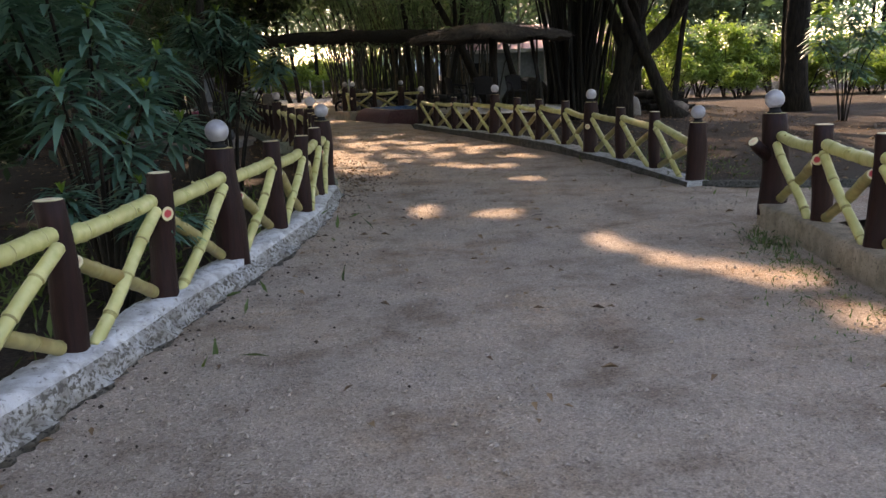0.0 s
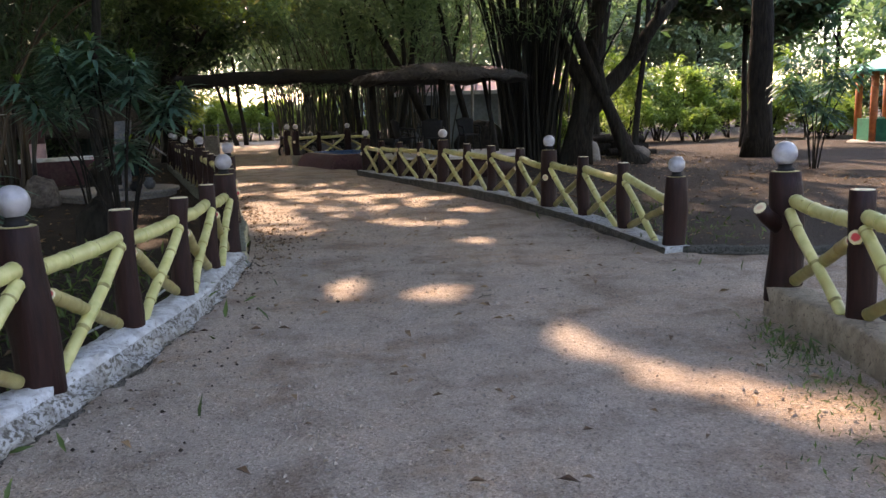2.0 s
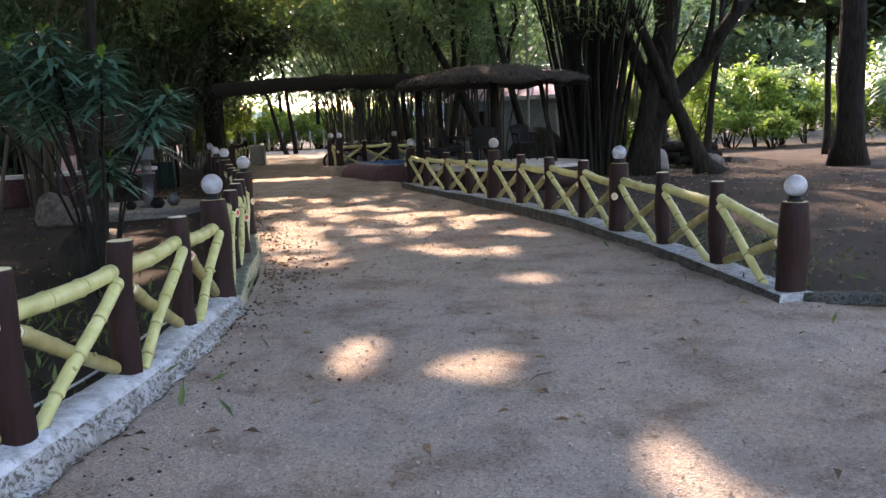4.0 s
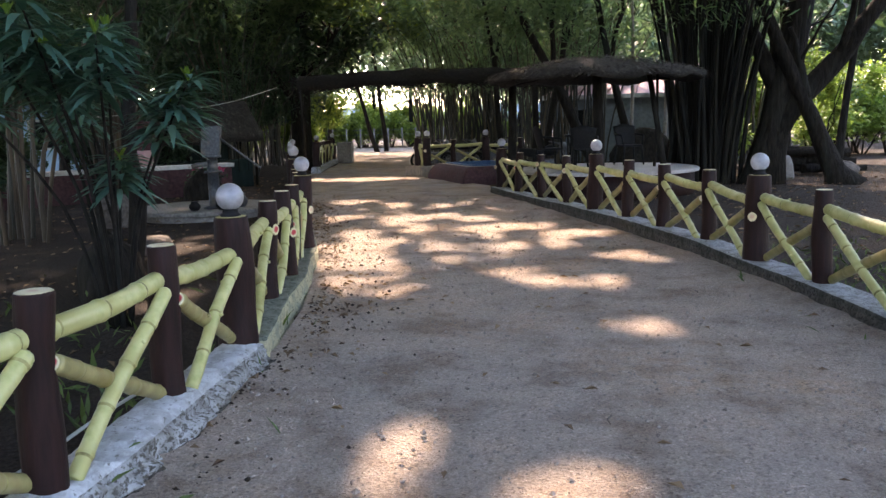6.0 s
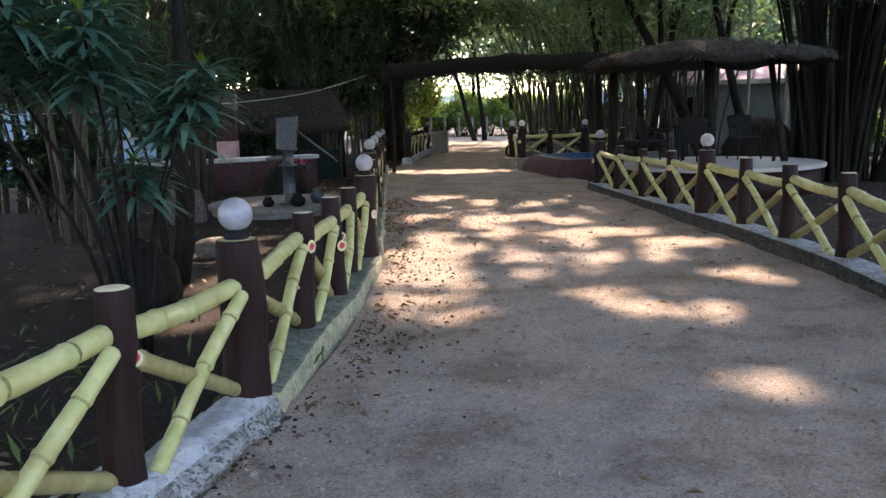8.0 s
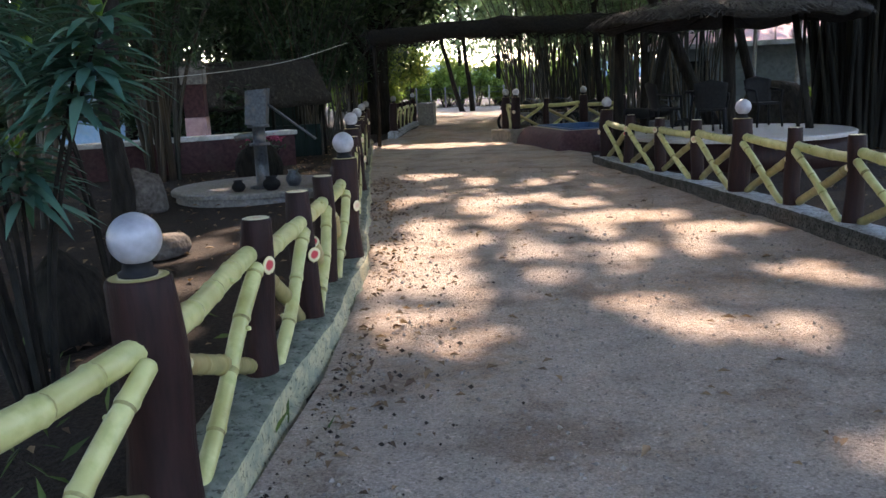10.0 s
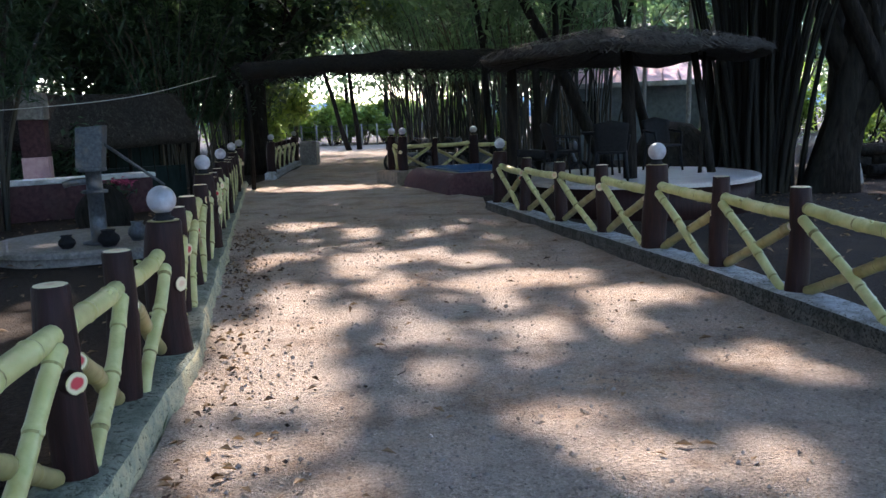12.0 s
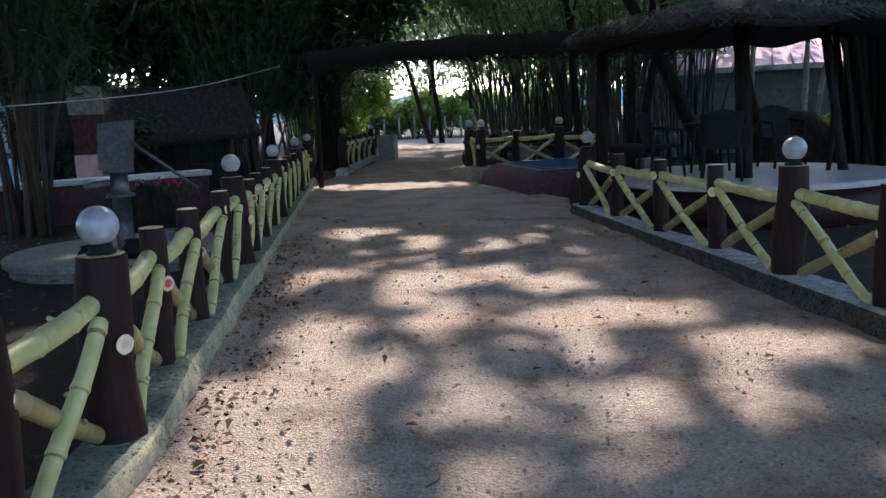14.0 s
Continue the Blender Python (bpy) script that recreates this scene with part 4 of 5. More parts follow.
put("counter", Shape().box(-3.0, -1.7, -0.05, 2.9, -1.5, 0.95, bevel=0.02), M_HUT, hut, "dark green boarded counter")
for k in range(14):
    put("slat", Shape().tube([(-2.9 + k * 0.43, -1.75, 0.5), (-2.9 + k * 0.43 + rnd.uniform(-0.05, 0.05), -1.75, 1.75)], 0.018, 6), M_BARK, hut)

pillar = thing("brick_pillar", "square pillar banded in maroon, faded pink and pale cement", "pillar", pose(-9.3, 24.6, 0, 0, 0, 20))
put("plinth", Shape().box(-0.23, -0.23, -0.05, 0.23, 0.23, 1.05, bevel=0.015), M_PINK, pillar, "faded pink lower band")
put("shaft", Shape().box(-0.22, -0.22, 1.052, 0.22, 0.22, 1.75, bevel=0.015), M_MAROON, pillar)
put("cap", Shape().box(-0.25, -0.25, 1.752, 0.25, 0.25, 2.25, bevel=0.03), M_CONCRETE, pillar, "stained pale cement cap")
blue = thing("blue_building", "pale blue washed building behind the bamboo", "building", pose(-19.5, 31.0, 0, 0, 0, 28))
put("wall", Shape().box(-5, -0.15, -0.05, 5, 3.0, 2.7, bevel=0.01), M_BLUEWALL, blue)
put("roof", Shape().box(-5.3, -0.6, 2.72, 5.3, 3.3, 2.86, bevel=0.02), M_GREYWALL, blue)
for x in (-3, 0, 3):
    wn = put("window", Shape().box(x - 0.5, -0.2, 0.95, x + 0.5, -0.152, 2.0, bevel=0.01), M_WHITE, blue)
    put("pane", Shape().box(x - 0.42, -0.21, 1.03, x + 0.42, -0.203, 1.92), M_BLACK, wn)
rope = [(-9.6, 14.8, 1.75), (-8.0, 17.2, 1.72), (-7.2, 20.5, 1.84), (-6.9, 24.0, 2.1), (-6.8, 27.6, 2.6)]
tagged(put("clothes_line", Shape().tube(resample(rope, 0.4), 0.008, 6), M_WIRE), "thin pale rope strung between trees", "rope")


# ---- boulders, stump, pots ----
def boulder(x, y, sx, sy, sz, seed, mat=M_STONE, label="rough dark boulder lying on the soil", name="boulder"):
    b = bmesh.new()
    bmesh.ops.create_icosphere(b, subdivisions=3, radius=1.0)
    for v in b.verts:
        f = 1 + 0.25 * noise.noise(v.co * 1.3 + Vector((seed, 0, 0))) + 0.08 * noise.noise(v.co * 4 + Vector((0, seed, 0)))
        v.co = Vector((v.co.x * sx * f, v.co.y * sy * f, max(v.co.z * sz * f, -sz * 0.45)))
    me = bpy.data.meshes.new(name)
    b.to_mesh(me)
    b.free()
    me.polygons.foreach_set("use_smooth", [True] * len(me.polygons))
    me.materials.append(mat)
    return tagged(put(name, me, None, at=pose(x, y, sz * 0.35, 0, 0, seed * 50)), label, name)


boulder(-3.55, 12.6, 0.3, 0.28, 0.42, 1, M_BARK, "near-black tree stump on the soil", "stump")
boulder(-4.45, 15.3, 0.3, 0.2, 0.16, 2)
boulder(-6.6, 18.2, 0.35, 0.3, 0.42, 3)
boulder(-6.6, 21.9, 0.4, 0.35, 0.5, 4, M_BARK)
boulder(7.6, 26.5, 0.55, 0.4, 0.28, 5)
boulder(6.2, 26.3, 0.22, 0.2, 0.42, 6, M_CONCRETE, "pale upright cut stump beside the tree", "stump")
for k in range(11):
    g = random.Random(k)
    a0, tier = g.uniform(-0.5, 0.5), k // 4
    c0 = Vector((6.7 + 0.35 * (k % 4) + g.uniform(-0.2, 0.2), 27.7 + g.uniform(-0.35, 0.35), 0.12 + 0.21 * tier))
    run = Vector((math.cos(a0), math.sin(a0), g.uniform(-0.08, 0.08))) * g.uniform(0.5, 0.9)
    tagged(put("log", Shape().tube([c0 - run, c0 + Vector((0, 0, 0.03)), c0 + run], g.uniform(0.08, 0.13), 10, wobble=0.3), M_BARK), "dark rough log in a tumbled woodpile", "log", group="woodpile")
tagged(put("cable", Shape().tube(resample([(-1.95, 7.6, 0.05), (-1.72, 8.4, 0.1), (-1.62, 9.0, 0.17), (-1.6, 9.5, 0.17)], 0.1), 0.009, 7), M_WIRE), "thin pale cable lying behind the kerb", "cable")
mound = boulder(2.9, 26.8, 1.5, 0.8, 0.95, 9, M_BARK, "dark heap of dead leaves behind the gazebo", "compost_mound")


# ---- motorbikes parked beyond the pond ----
def motorbike():
    base = thing("motorbike", "dark parked motorbike with chrome bar", "motorbike", group="parked motorbikes")
    for y in (-0.62, 0.62):
        w = put("wheel", Shape().tube([(0.0 + 0 * k, y + 0.26 * math.cos(k * 0.393), 0.3 + 0.26 * math.sin(k * 0.393)) for k in range(17)], 0.045, 8, caps=False), M_BLACK, base)
        for k in range(6):
            a = k * 0.524
            put("spoke", Shape().tube([(0, y - 0.25 * math.cos(a), 0.3 - 0.25 * math.sin(a)), (0, y + 0.25 * math.cos(a), 0.3 + 0.25 * math.sin(a))], 0.006, 5), M_STEEL, w)
    put("tank", Shape().tube([(0, -0.28, 0.74), (0, -0.1, 0.8), (0, 0.14, 0.74)], [0.08, 0.15, 0.09], 12), M_BLACK, base)
    put("seat", Shape().tube([(0, 0.1, 0.74), (0, 0.4, 0.74), (0, 0.78, 0.8)], [0.09, 0.12, 0.07], 10), M_BLACK, base)
    put("engine", Shape().box(-0.14, -0.2, 0.22, 0.14, 0.2, 0.58, bevel=0.04), M_STEEL, base)
    put("fork", Shape().tube([(0, -0.62, 0.3), (0, -0.36, 0.95)], 0.035, 8), M_STEEL, base)
    put("handlebar", Shape().tube([(-0.34, -0.26, 1.0), (-0.1, -0.36, 0.96), (0.1, -0.36, 0.96), (0.34, -0.26, 1.0)], 0.016, 8), M_STEEL, base, "chrome handlebar")
    put("headlight", Shape().lathe([(0.02, -0.08), (0.09, -0.05), (0.1, 0.02), (0.09, 0.03)], 16), M_STEEL, base, at=pose(0, -0.48, 0.88, 90))
    put("exhaust", Shape().tube([(0.17, -0.15, 0.26), (0.18, 0.3, 0.26), (0.18, 0.8, 0.34)], [0.03, 0.045, 0.05], 9), M_STEEL, base)
    put("stand", Shape().tube([(-0.12, 0.05, 0.3), (-0.2, 0.1, 0.0)], 0.015, 6), M_STEEL, base)
    return base


bike = motorbike()
bike.matrix_basis = pose(-3.2, 32.6, 0, 0, 0, 70)
copy_thing(bike, pose(-2.2, 32.0, 0, 0, 0, 60))
copy_thing(bike, pose(-1.2, 31.6, 0, 0, 0, 75))
copy_thing(bike, pose(0.5, 25.95, 0, 0, 0, 120))


# ---- far house, green shelter ----
house = thing("house", "blue-grey house with red tiled roof paled for haze behind bamboo", "house", pose(4.6, 38.5, 0, 0, 0, -8))
put("wall", Shape().box(-3.6, -2, -0.05, 3.6, 2, 2.4, bevel=0.01), M_GREYWALL, house)
rf = put("roof", Shape().add([(-4.0, -2.5, 2.38), (4.0, -2.5, 2.38), (4.0, 2.5, 2.38), (-4.0, 2.5, 2.38), (-2.4, 0, 3.5), (2.4, 0, 3.5)], [(0, 1, 5, 4), (1, 2, 5), (2, 3, 4, 5), (3, 0, 4), (0, 3, 2, 1)]), M_PINK, house)
put("fascia", Shape().box(-4.0, -2.53, 2.25, 4.0, -2.503, 2.4), M_WHITE, house)
for k in range(15):
    put("roof_rib", Shape().tube([(-3.75 + k * 0.53, -2.5, 2.40), (-3.75 + k * 0.53 * 1 + (2.1 - k * 0.3) * 0.35, -0.6 - abs(k - 7) * 0.12, 3.22 - abs(k - 7) * 0.045)], 0.03, 6), M_PINK, rf)
for x in (-2.4,):
    wn = put("window", Shape().box(x - 0.5, -2.06, 0.9, x + 0.5, -2.003, 1.95, bevel=0.01), M_GREYWALL, house)
    put("pane", Shape().box(x - 0.42, -2.07, 0.98, x + 0.42, -2.063, 1.87), M_BLACK, wn)

shelter = thing("garden_shelter", "open shelter with green sheet roof and orange pillars", "shelter", pose(19.6, 30.5, 0, 0, 0, -15))
ring8 = [(2.9 * math.cos(radians(22.5 + 45 * k)), 2.9 * math.sin(radians(22.5 + 45 * k))) for k in range(8)]
put("roof", Shape().add([(x, y, 2.55) for x, y in ring8] + [(x, y, 2.48) for x, y in ring8] + [(0, 0, 3.9), (0, 0, 3.8)], [(k, (k + 1) % 8, 16) for k in range(8)] + [((k + 1) % 8 + 8, k + 8, 17) for k in range(8)] + [(k, k + 8, (k + 1) % 8 + 8, (k + 1) % 8) for k in range(8)]), M_GREENROOF, shelter)
for k in range(8):
    x, y = ring8[k][0] * 0.86, ring8[k][1] * 0.86
    x2, y2 = ring8[(k + 1) % 8][0] * 0.86, ring8[(k + 1) % 8][1] * 0.86
    put("pillar", Shape().lathe([(0.13, -0.05), (0.13, 2.52)], 12, centre=(x, y, 0)), M_ORANGE, shelter)
    if k != 1:
        d = Vector((x2 - x, y2 - y, 0))
        put("parapet", Shape().box(0.14, -0.06, -0.05, d.length - 0.14, 0.06, 0.85, bevel=0.015), M_GREENWALL, shelter, at=Matrix.Translation((x, y, 0)) @ Matrix.Rotation(math.atan2(d.y, d.x), 4, "Z"))
put("floor_slab", Shape().lathe([(2.9, -0.05), (2.9, 0.06)], 8), M_CONCRETE, shelter)


# ---- trees and the shade that they cast ----
# sunlit gaps of the canopy where they fall on the ground: x, y, half width, half length
GAPS_NEAR = [(-0.17, 9.08, 0.22, 0.6), (0.54, 8.7, 0.34, 0.38), (1.45, 7.17, 0.22, 0.6), (1.77, 6.37, 0.24, 0.3), (2.04, 5.97, 0.3, 0.3), (2.4, 5.65, 0.34, 0.4), (2.45, 4.6, 0.3, 0.4), (1.19, 11.45, 0.34, 0.34),
             (1.78, 5.09, 0.14, 0.2), (-0.86, 12.78, 0.2, 0.4), (0.02, 10.25, 0.1, 0.2), (-4.4, 15.6, 0.4, 0.8), (-3.6, 14.0, 0.25, 0.8), (-3.0, 12.6, 0.3, 0.6), (11.2, 33.0, 5.0, 3.0), (-5.1, 28.2, 1.9, 0.9)]
GAPS_MID = [(-1.75, 14.2, 0.34, 0.5), (-1.3, 14.2, 0.25, 0.4), (-1.45, 13.1, 0.28, 0.4), (-0.63, 14.3, 0.12, 0.43), (-1.04, 13.5, 0.16, 0.4), (0.43, 13.2, 0.2, 0.35), (1.0, 13.2, 0.25, 0.35), (0.1, 13.6, 0.25, 0.33), (1.4, 14.75, 0.4, 0.4), (-1.72, 15.05, 0.45, 0.5),
            (-2.13, 15.45, 0.28, 0.55), (-0.93, 15.4, 0.2, 0.4), (-0.05, 15.45, 0.26, 0.45), (0.22, 15.8, 0.12, 0.55), (0.65, 15.66, 0.22, 0.5), (-1.57, 15.9, 0.3, 0.45)]
GAPS_FAR = [(-0.2, 16.5, 0.24, 0.45), (1.25, 16.35, 0.25, 0.25), (-2.13, 16.64, 0.33, 0.6), (0.85, 16.65, 0.42, 0.38), (-1.34, 17.14, 0.22, 0.5), (-0.2, 17.42, 0.5, 0.4), (0.4, 17.43, 0.18, 0.38), (-1.83, 18.35, 0.38, 0.9),
            (-1.15, 18.8, 0.3, 0.55), (-0.65, 18.45, 0.3, 0.45), (-2.87, 18.6, 0.26, 0.55), (-2.32, 20.65, 0.32, 0.6), (-1.46, 20.3, 0.26, 0.5), (-3.3, 21.5, 0.5, 0.5)]
SPREAD = 0.04     # leaves reach this far into a gap


def sunlit(p):
    """True where the sun's ray through the points p would fall in a gap on the ground."""
    k = p[:, 2] / TO_SUN.z
    gx, gy = p[:, 0] - TO_SUN.x * k, p[:, 1] - TO_SUN.y * k
    hit = np.zeros(len(p), bool)
    wav = 0.22 * np.sin(gx * 7.1 + gy * 3.3) + 0.18 * np.sin(gy * 9.7 - gx * 4.2)
    for cx, cy, rx, ry in GAPS_NEAR + GAPS_MID + GAPS_FAR:
        hit |= ((gx - cx) / (rx + SPREAD)) ** 2 + ((gy - cy) / (ry + SPREAD)) ** 2 < 1.0 + wav * 0.9
    return hit


def limb_tube(shape, a, b, r0, r1, seed, sag=0.0, sides=9, slot=0):
    a, b = Vector(a), Vector(b)
    pts, rad = [], []
    for i in range(9):
        u = i / 8
        p = a.lerp(b, u)
        w = (b - a).length * 0.035 * math.sin(math.pi * u)
        pts.append(p + Vector((noise.noise(Vector((seed, u * 3, 0))), noise.noise(Vector((seed, u * 3, 9))), 0)) * w * 2 + Vector((0, 0, sag * math.sin(math.pi * u))))
        rad.append(r0 + (r1 - r0) * u)
    shape.tube(pts, rad, sides, slot, wobble=0.18)


def tree(x, y, h, r, limbs, label, crown_points, leaf, mat, seed, lean=(0, 0), flare=1.5, width=0.32, name="tree", canopy=None):
    base = thing(name, label, "tree", Matrix.Translation((x, y, 0)))
    s = Shape()
    pts, rad = [], []
    for i in range(12):
        u = i / 11
        pts.append((lean[0] * u + 0.12 * noise.noise(Vector((seed, u * 2.5, 1))), lean[1] * u + 0.12 * noise.noise(Vector((seed, u * 2.5, 4))), -0.15 + (h + 0.15) * u))
        rad.append(r * (1 - 0.45 * u) * (1 + (flare - 1) * math.exp(-u * 14)))
    s.tube(pts, rad, 16, wobble=0.3)
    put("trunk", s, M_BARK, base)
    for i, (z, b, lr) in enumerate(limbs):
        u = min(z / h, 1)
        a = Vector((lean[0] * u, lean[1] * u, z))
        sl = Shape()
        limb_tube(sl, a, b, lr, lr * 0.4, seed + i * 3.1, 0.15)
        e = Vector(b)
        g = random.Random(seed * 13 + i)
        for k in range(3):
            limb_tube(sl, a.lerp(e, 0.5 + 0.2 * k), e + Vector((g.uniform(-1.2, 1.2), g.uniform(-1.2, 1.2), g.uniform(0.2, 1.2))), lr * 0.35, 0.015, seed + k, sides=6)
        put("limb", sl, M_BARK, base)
    if canopy is not None:
        pts = canopy[~sunlit(canopy)] - np.array([x, y, 0])
        tagged(put("canopy", leaf_mesh("canopy", pts, leaf, M_LEAF_CANOPY, width, seed=int(seed) + 9), None, base, "spreading canopy added to shade the track, leaves paled to pass light"), kind="stuff")
    if crown_points is not None:
        pts = crown_points[~sunlit(crown_points)] - np.array([x, y, 0])
        me = leaf_mesh("crown", pts, leaf * (0.62 if canopy is not None else 1.0), mat, width, seed=int(seed) + 5)
        tagged(put("crown", me, None, base), kind="stuff")
    return base


# canopy overhead, mostly unseen and added to cast the shade, shared out between the shade trees
SHADE = [(-8.35, 34.8, 8.6, 0.36, "thick dark shade tree at the thatched arch"), (5.35, 25.0, 8.4, 0.36, "dark broad shade tree with leaning forked trunk"), (10.9, 25.6, 8.6, 0.38, "dark straight shade tree on bare soil"),
         (-8.4, 11.5, 8.5, 0.35, "dark shade tree behind the shrubs"), (14.5, 12.0, 8.5, 0.34, "tall unseen tree added to carry the shade canopy"), (-12.5, 18.0, 8.0, 0.3, "dark shade tree in the grove"),
         (-12.0, 36.0, 7.0, 0.35, "shade tree behind the hut"), (1.5, 42.0, 7.0, 0.35, "shade tree behind the bamboo"), (15.5, 18.5, 7.0, 0.35, "shade tree in the open yard"), (12.8, 31.0, 7, 0.11, "slim tree behind bright bushes")]
N = 66000
cp = np.stack([rng.uniform(-15, 11, N), rng.uniform(6.5, 37, N), np.zeros(N)], 1)
side = np.stack([rng.uniform(-13, -2.2, 20000), rng.uniform(-5, 6.5, 20000), np.zeros(20000)], 1)
far_left = np.stack([rng.uniform(-16, -9.5, 7000), rng.uniform(37, 48, 7000), np.zeros(7000)], 1)
far_track = np.stack([rng.uniform(-10.5, -1.5, 4600), rng.uniform(37, 50, 4600), np.zeros(4600)], 1)
cp = cp[~((cp[:, 0] > 2.5) & (cp[:, 1] > 20) & (rng.random(N) < 0.72))]
# extra leaves added to shut stray sun off the track
over_road = np.stack([rng.uniform(-6, 5, 13000), rng.uniform(9.5, 22, 13000), np.zeros(13000)], 1)
cp = np.concatenate([cp, side, far_left, far_track, over_road])
N = len(cp)
cp[:, 2] = 8.4 + 1.1 * np.sin(cp[:, 0] * 0.55) * np.cos(cp[:, 1] * 0.4) + rng.normal(0, 0.7, N)
cp[:, 2] += 0.4 * np.sin(cp[:, 0] * 1.9 + cp[:, 1] * 1.3)
cp = cp[~((cp[:, 0] > 3) & (cp[:, 1] > 33))]
cp = cp[~((cp[:, 0] > 5) & (cp[:, 1] > 24))]
cp[:, 2] -= np.where((cp[:, 1] < 6.5) & (cp[:, 0] > -7), 3.6, 0.0)     # unseen boughs, lowered to darken the near left of the track
own = np.argmin(((cp[:, None, :2] - np.array([[t[0], t[1]] for t in SHADE])[None]) ** 2).sum(2), axis=1)
for i, (x, y, h, r, lab) in enumerate(SHADE):
    pts = cp[own == i]
    g = random.Random(i)
    limbs = []
    low = blob_points(5200, (x, y, 5.0), (2.6, 2.4, 1.5), 40 + i, 18, 0.24)
    for k in range(6):
        q = pts[g.randrange(len(pts))] if len(pts) else low[g.randrange(len(low))]
        limbs.append((h * g.uniform(0.5, 0.95), (float(q[0] - x) * 0.8, float(q[1] - y) * 0.8, float(q[2]) + 0.3), r * 0.4))
    if i == 1:
        limbs += [(0.9, (2.9, -0.3, 4.6), 0.3), (1.9, (-1.4, 0.2, 5.5), 0.2)]
    if i == 0:
        limbs += [(2.6, (1.8, -1.2, 4.8), 0.16), (2.2, (-1.8, -1.4, 4.6), 0.15)]
    tree(x, y, h, r, limbs, lab, None if i in (1, 2) else low[low[:, 2] > 3.0], 0.52, M_LEAF_SHADE, 3.7 * i + 1, lean=((1.5, 0.1) if i == 1 else (0.15, 0.1)), width=0.5, canopy=pts if len(pts) else None)

for i, (x, y, lx, h, r) in enumerate(((2.1, 28.8, -2.4, 4.6, 0.17), (3.0, 29.0, -1.2, 5.0, 0.13), (0.4, 30.5, 0.8, 5.2, 0.12), (-0.8, 31.0, -0.5, 5.2, 0.1))):
    tree(x, y, h, r, [(h * 0.6, (lx * 0.9 + 0.8, 0.3, h + 0.6), r * 0.5)], "dark leaning trunk behind the gazebo", blob_points(900, (x + lx, y, h + 0.2), (1.6, 1.4, 1.2), 510 + i), 0.3, M_LEAF_MID, 511.0 + i, lean=(lx, 0.2), flare=1.3)
# leaning thin stem beside the forked tree
tree(7.0, 24.6, 4.2, 0.2, [(1.8, (-1.2, 0.2, 3.4), 0.12)], "dark leaning trunk joining the forked tree", None, 0.3, M_LEAF_SHADE, 71.0, lean=(-1.9, 0.3), flare=2.4)
tree(7.75, 27.4, 6.0, 0.1, [(3.4, (1.0, 0.6, 5.4), 0.05)], "slim dark tree trunk before the bright bushes", blob_points(900, (7.6, 27.4, 6.2), (1.2, 1.2, 1.0), 9), 0.3, M_LEAF_MID, 77.0, lean=(0.6, 0.2))


def bamboo_clump(x, y, r, count, h, label, seed, lean=1.2, culm_r=0.045, leaves=5000, dry=False, leaf_low=2.4, leaf_mat=None, culm_mat=None):
    base = thing("bamboo_clump", label, "bamboo", Matrix.Translation((x, y, 0)))
    g = random.Random(seed)
    tips = []
    for k in range(count):
        a, q = g.uniform(0, 6.283), math.sqrt(g.random()) * r
        out = Vector((math.cos(a), math.sin(a), 0))
        p0 = out * q
        hh, ln, cr = h * g.uniform(0.7, 1.1), lean * g.uniform(0.2, 1.2) * (0.35 + q / r), culm_r * g.uniform(0.6, 1.2)
        drift = Vector((g.gauss(0, 1), g.gauss(0, 1), 0)) * (0.12 * h)
        pts, rad = [], []
        for i in range(9):
            u = i / 8
            pts.append(p0 + drift * (u * 0.55) + out * (ln * u ** 2.2) + Vector((0.06 * math.sin(k + u * 4), 0.06 * math.cos(k * 2 + u * 3), -0.1 + (hh + 0.1) * (u - 0.12 * u ** 3 * ln / 2))))
            rad.append(cr * (1.1 - 0.75 * u))
        put("culm", Shape().tube(pts, rad, 6, caps=False), culm_mat or (M_BAMBOO_DRY if (dry and g.random() < 0.75) else M_BAMBOO), base)
        tips += [pts[j].lerp(pts[j + 1], g.random()) for j in range(3, 8) for _ in range(3)]
    tips = np.array([tuple(t) for t in tips])
    gg = np.random.default_rng(seed)
    pts = tips[gg.integers(0, len(tips), leaves)] + gg.normal(0, 0.42, (leaves, 3))
    pts[:, 2] -= np.abs(gg.normal(0, 0.4, leaves))
    pts = pts[(pts[:, 2] > leaf_low)]
    pts = pts[~sunlit(pts + np.array([x, y, 0]))]
    tagged(put("foliage", leaf_mesh("foliage", pts, 0.26, leaf_mat or M_LEAF_BAMBOO, 0.16, 0.5, seed=seed), None, base), kind="stuff")
    return base


# this clump uses the culm colour with shade painted in
bamboo_clump(4.15, 25.6, 0.8, 92, 7.5, "huge dense dark bamboo clump beside the gazebo", 1, 1.3, 0.06, 3600, leaf_low=3.4, culm_mat=M_CULM_SHADE)
bamboo_clump(-8.75, 22.0, 0.4, 20, 6.5, "bamboo clump with dry tan culms behind the pump", 2, 1.5, 0.04, 6000, True, 2.0, M_LEAF_SHADE)
bamboo_clump(-7.2, 16.4, 0.55, 17, 6.5, "dark bamboo clump behind the shrubs", 3, 2.2, 0.032, 6000, True, 1.9, M_LEAF_SHADE)
bamboo_clump(-10.5, 19.5, 0.7, 20, 7.0, "dark bamboo clump near the blue building", 4, 2.2, 0.034, 6500, True, 1.8, M_LEAF_SHADE)
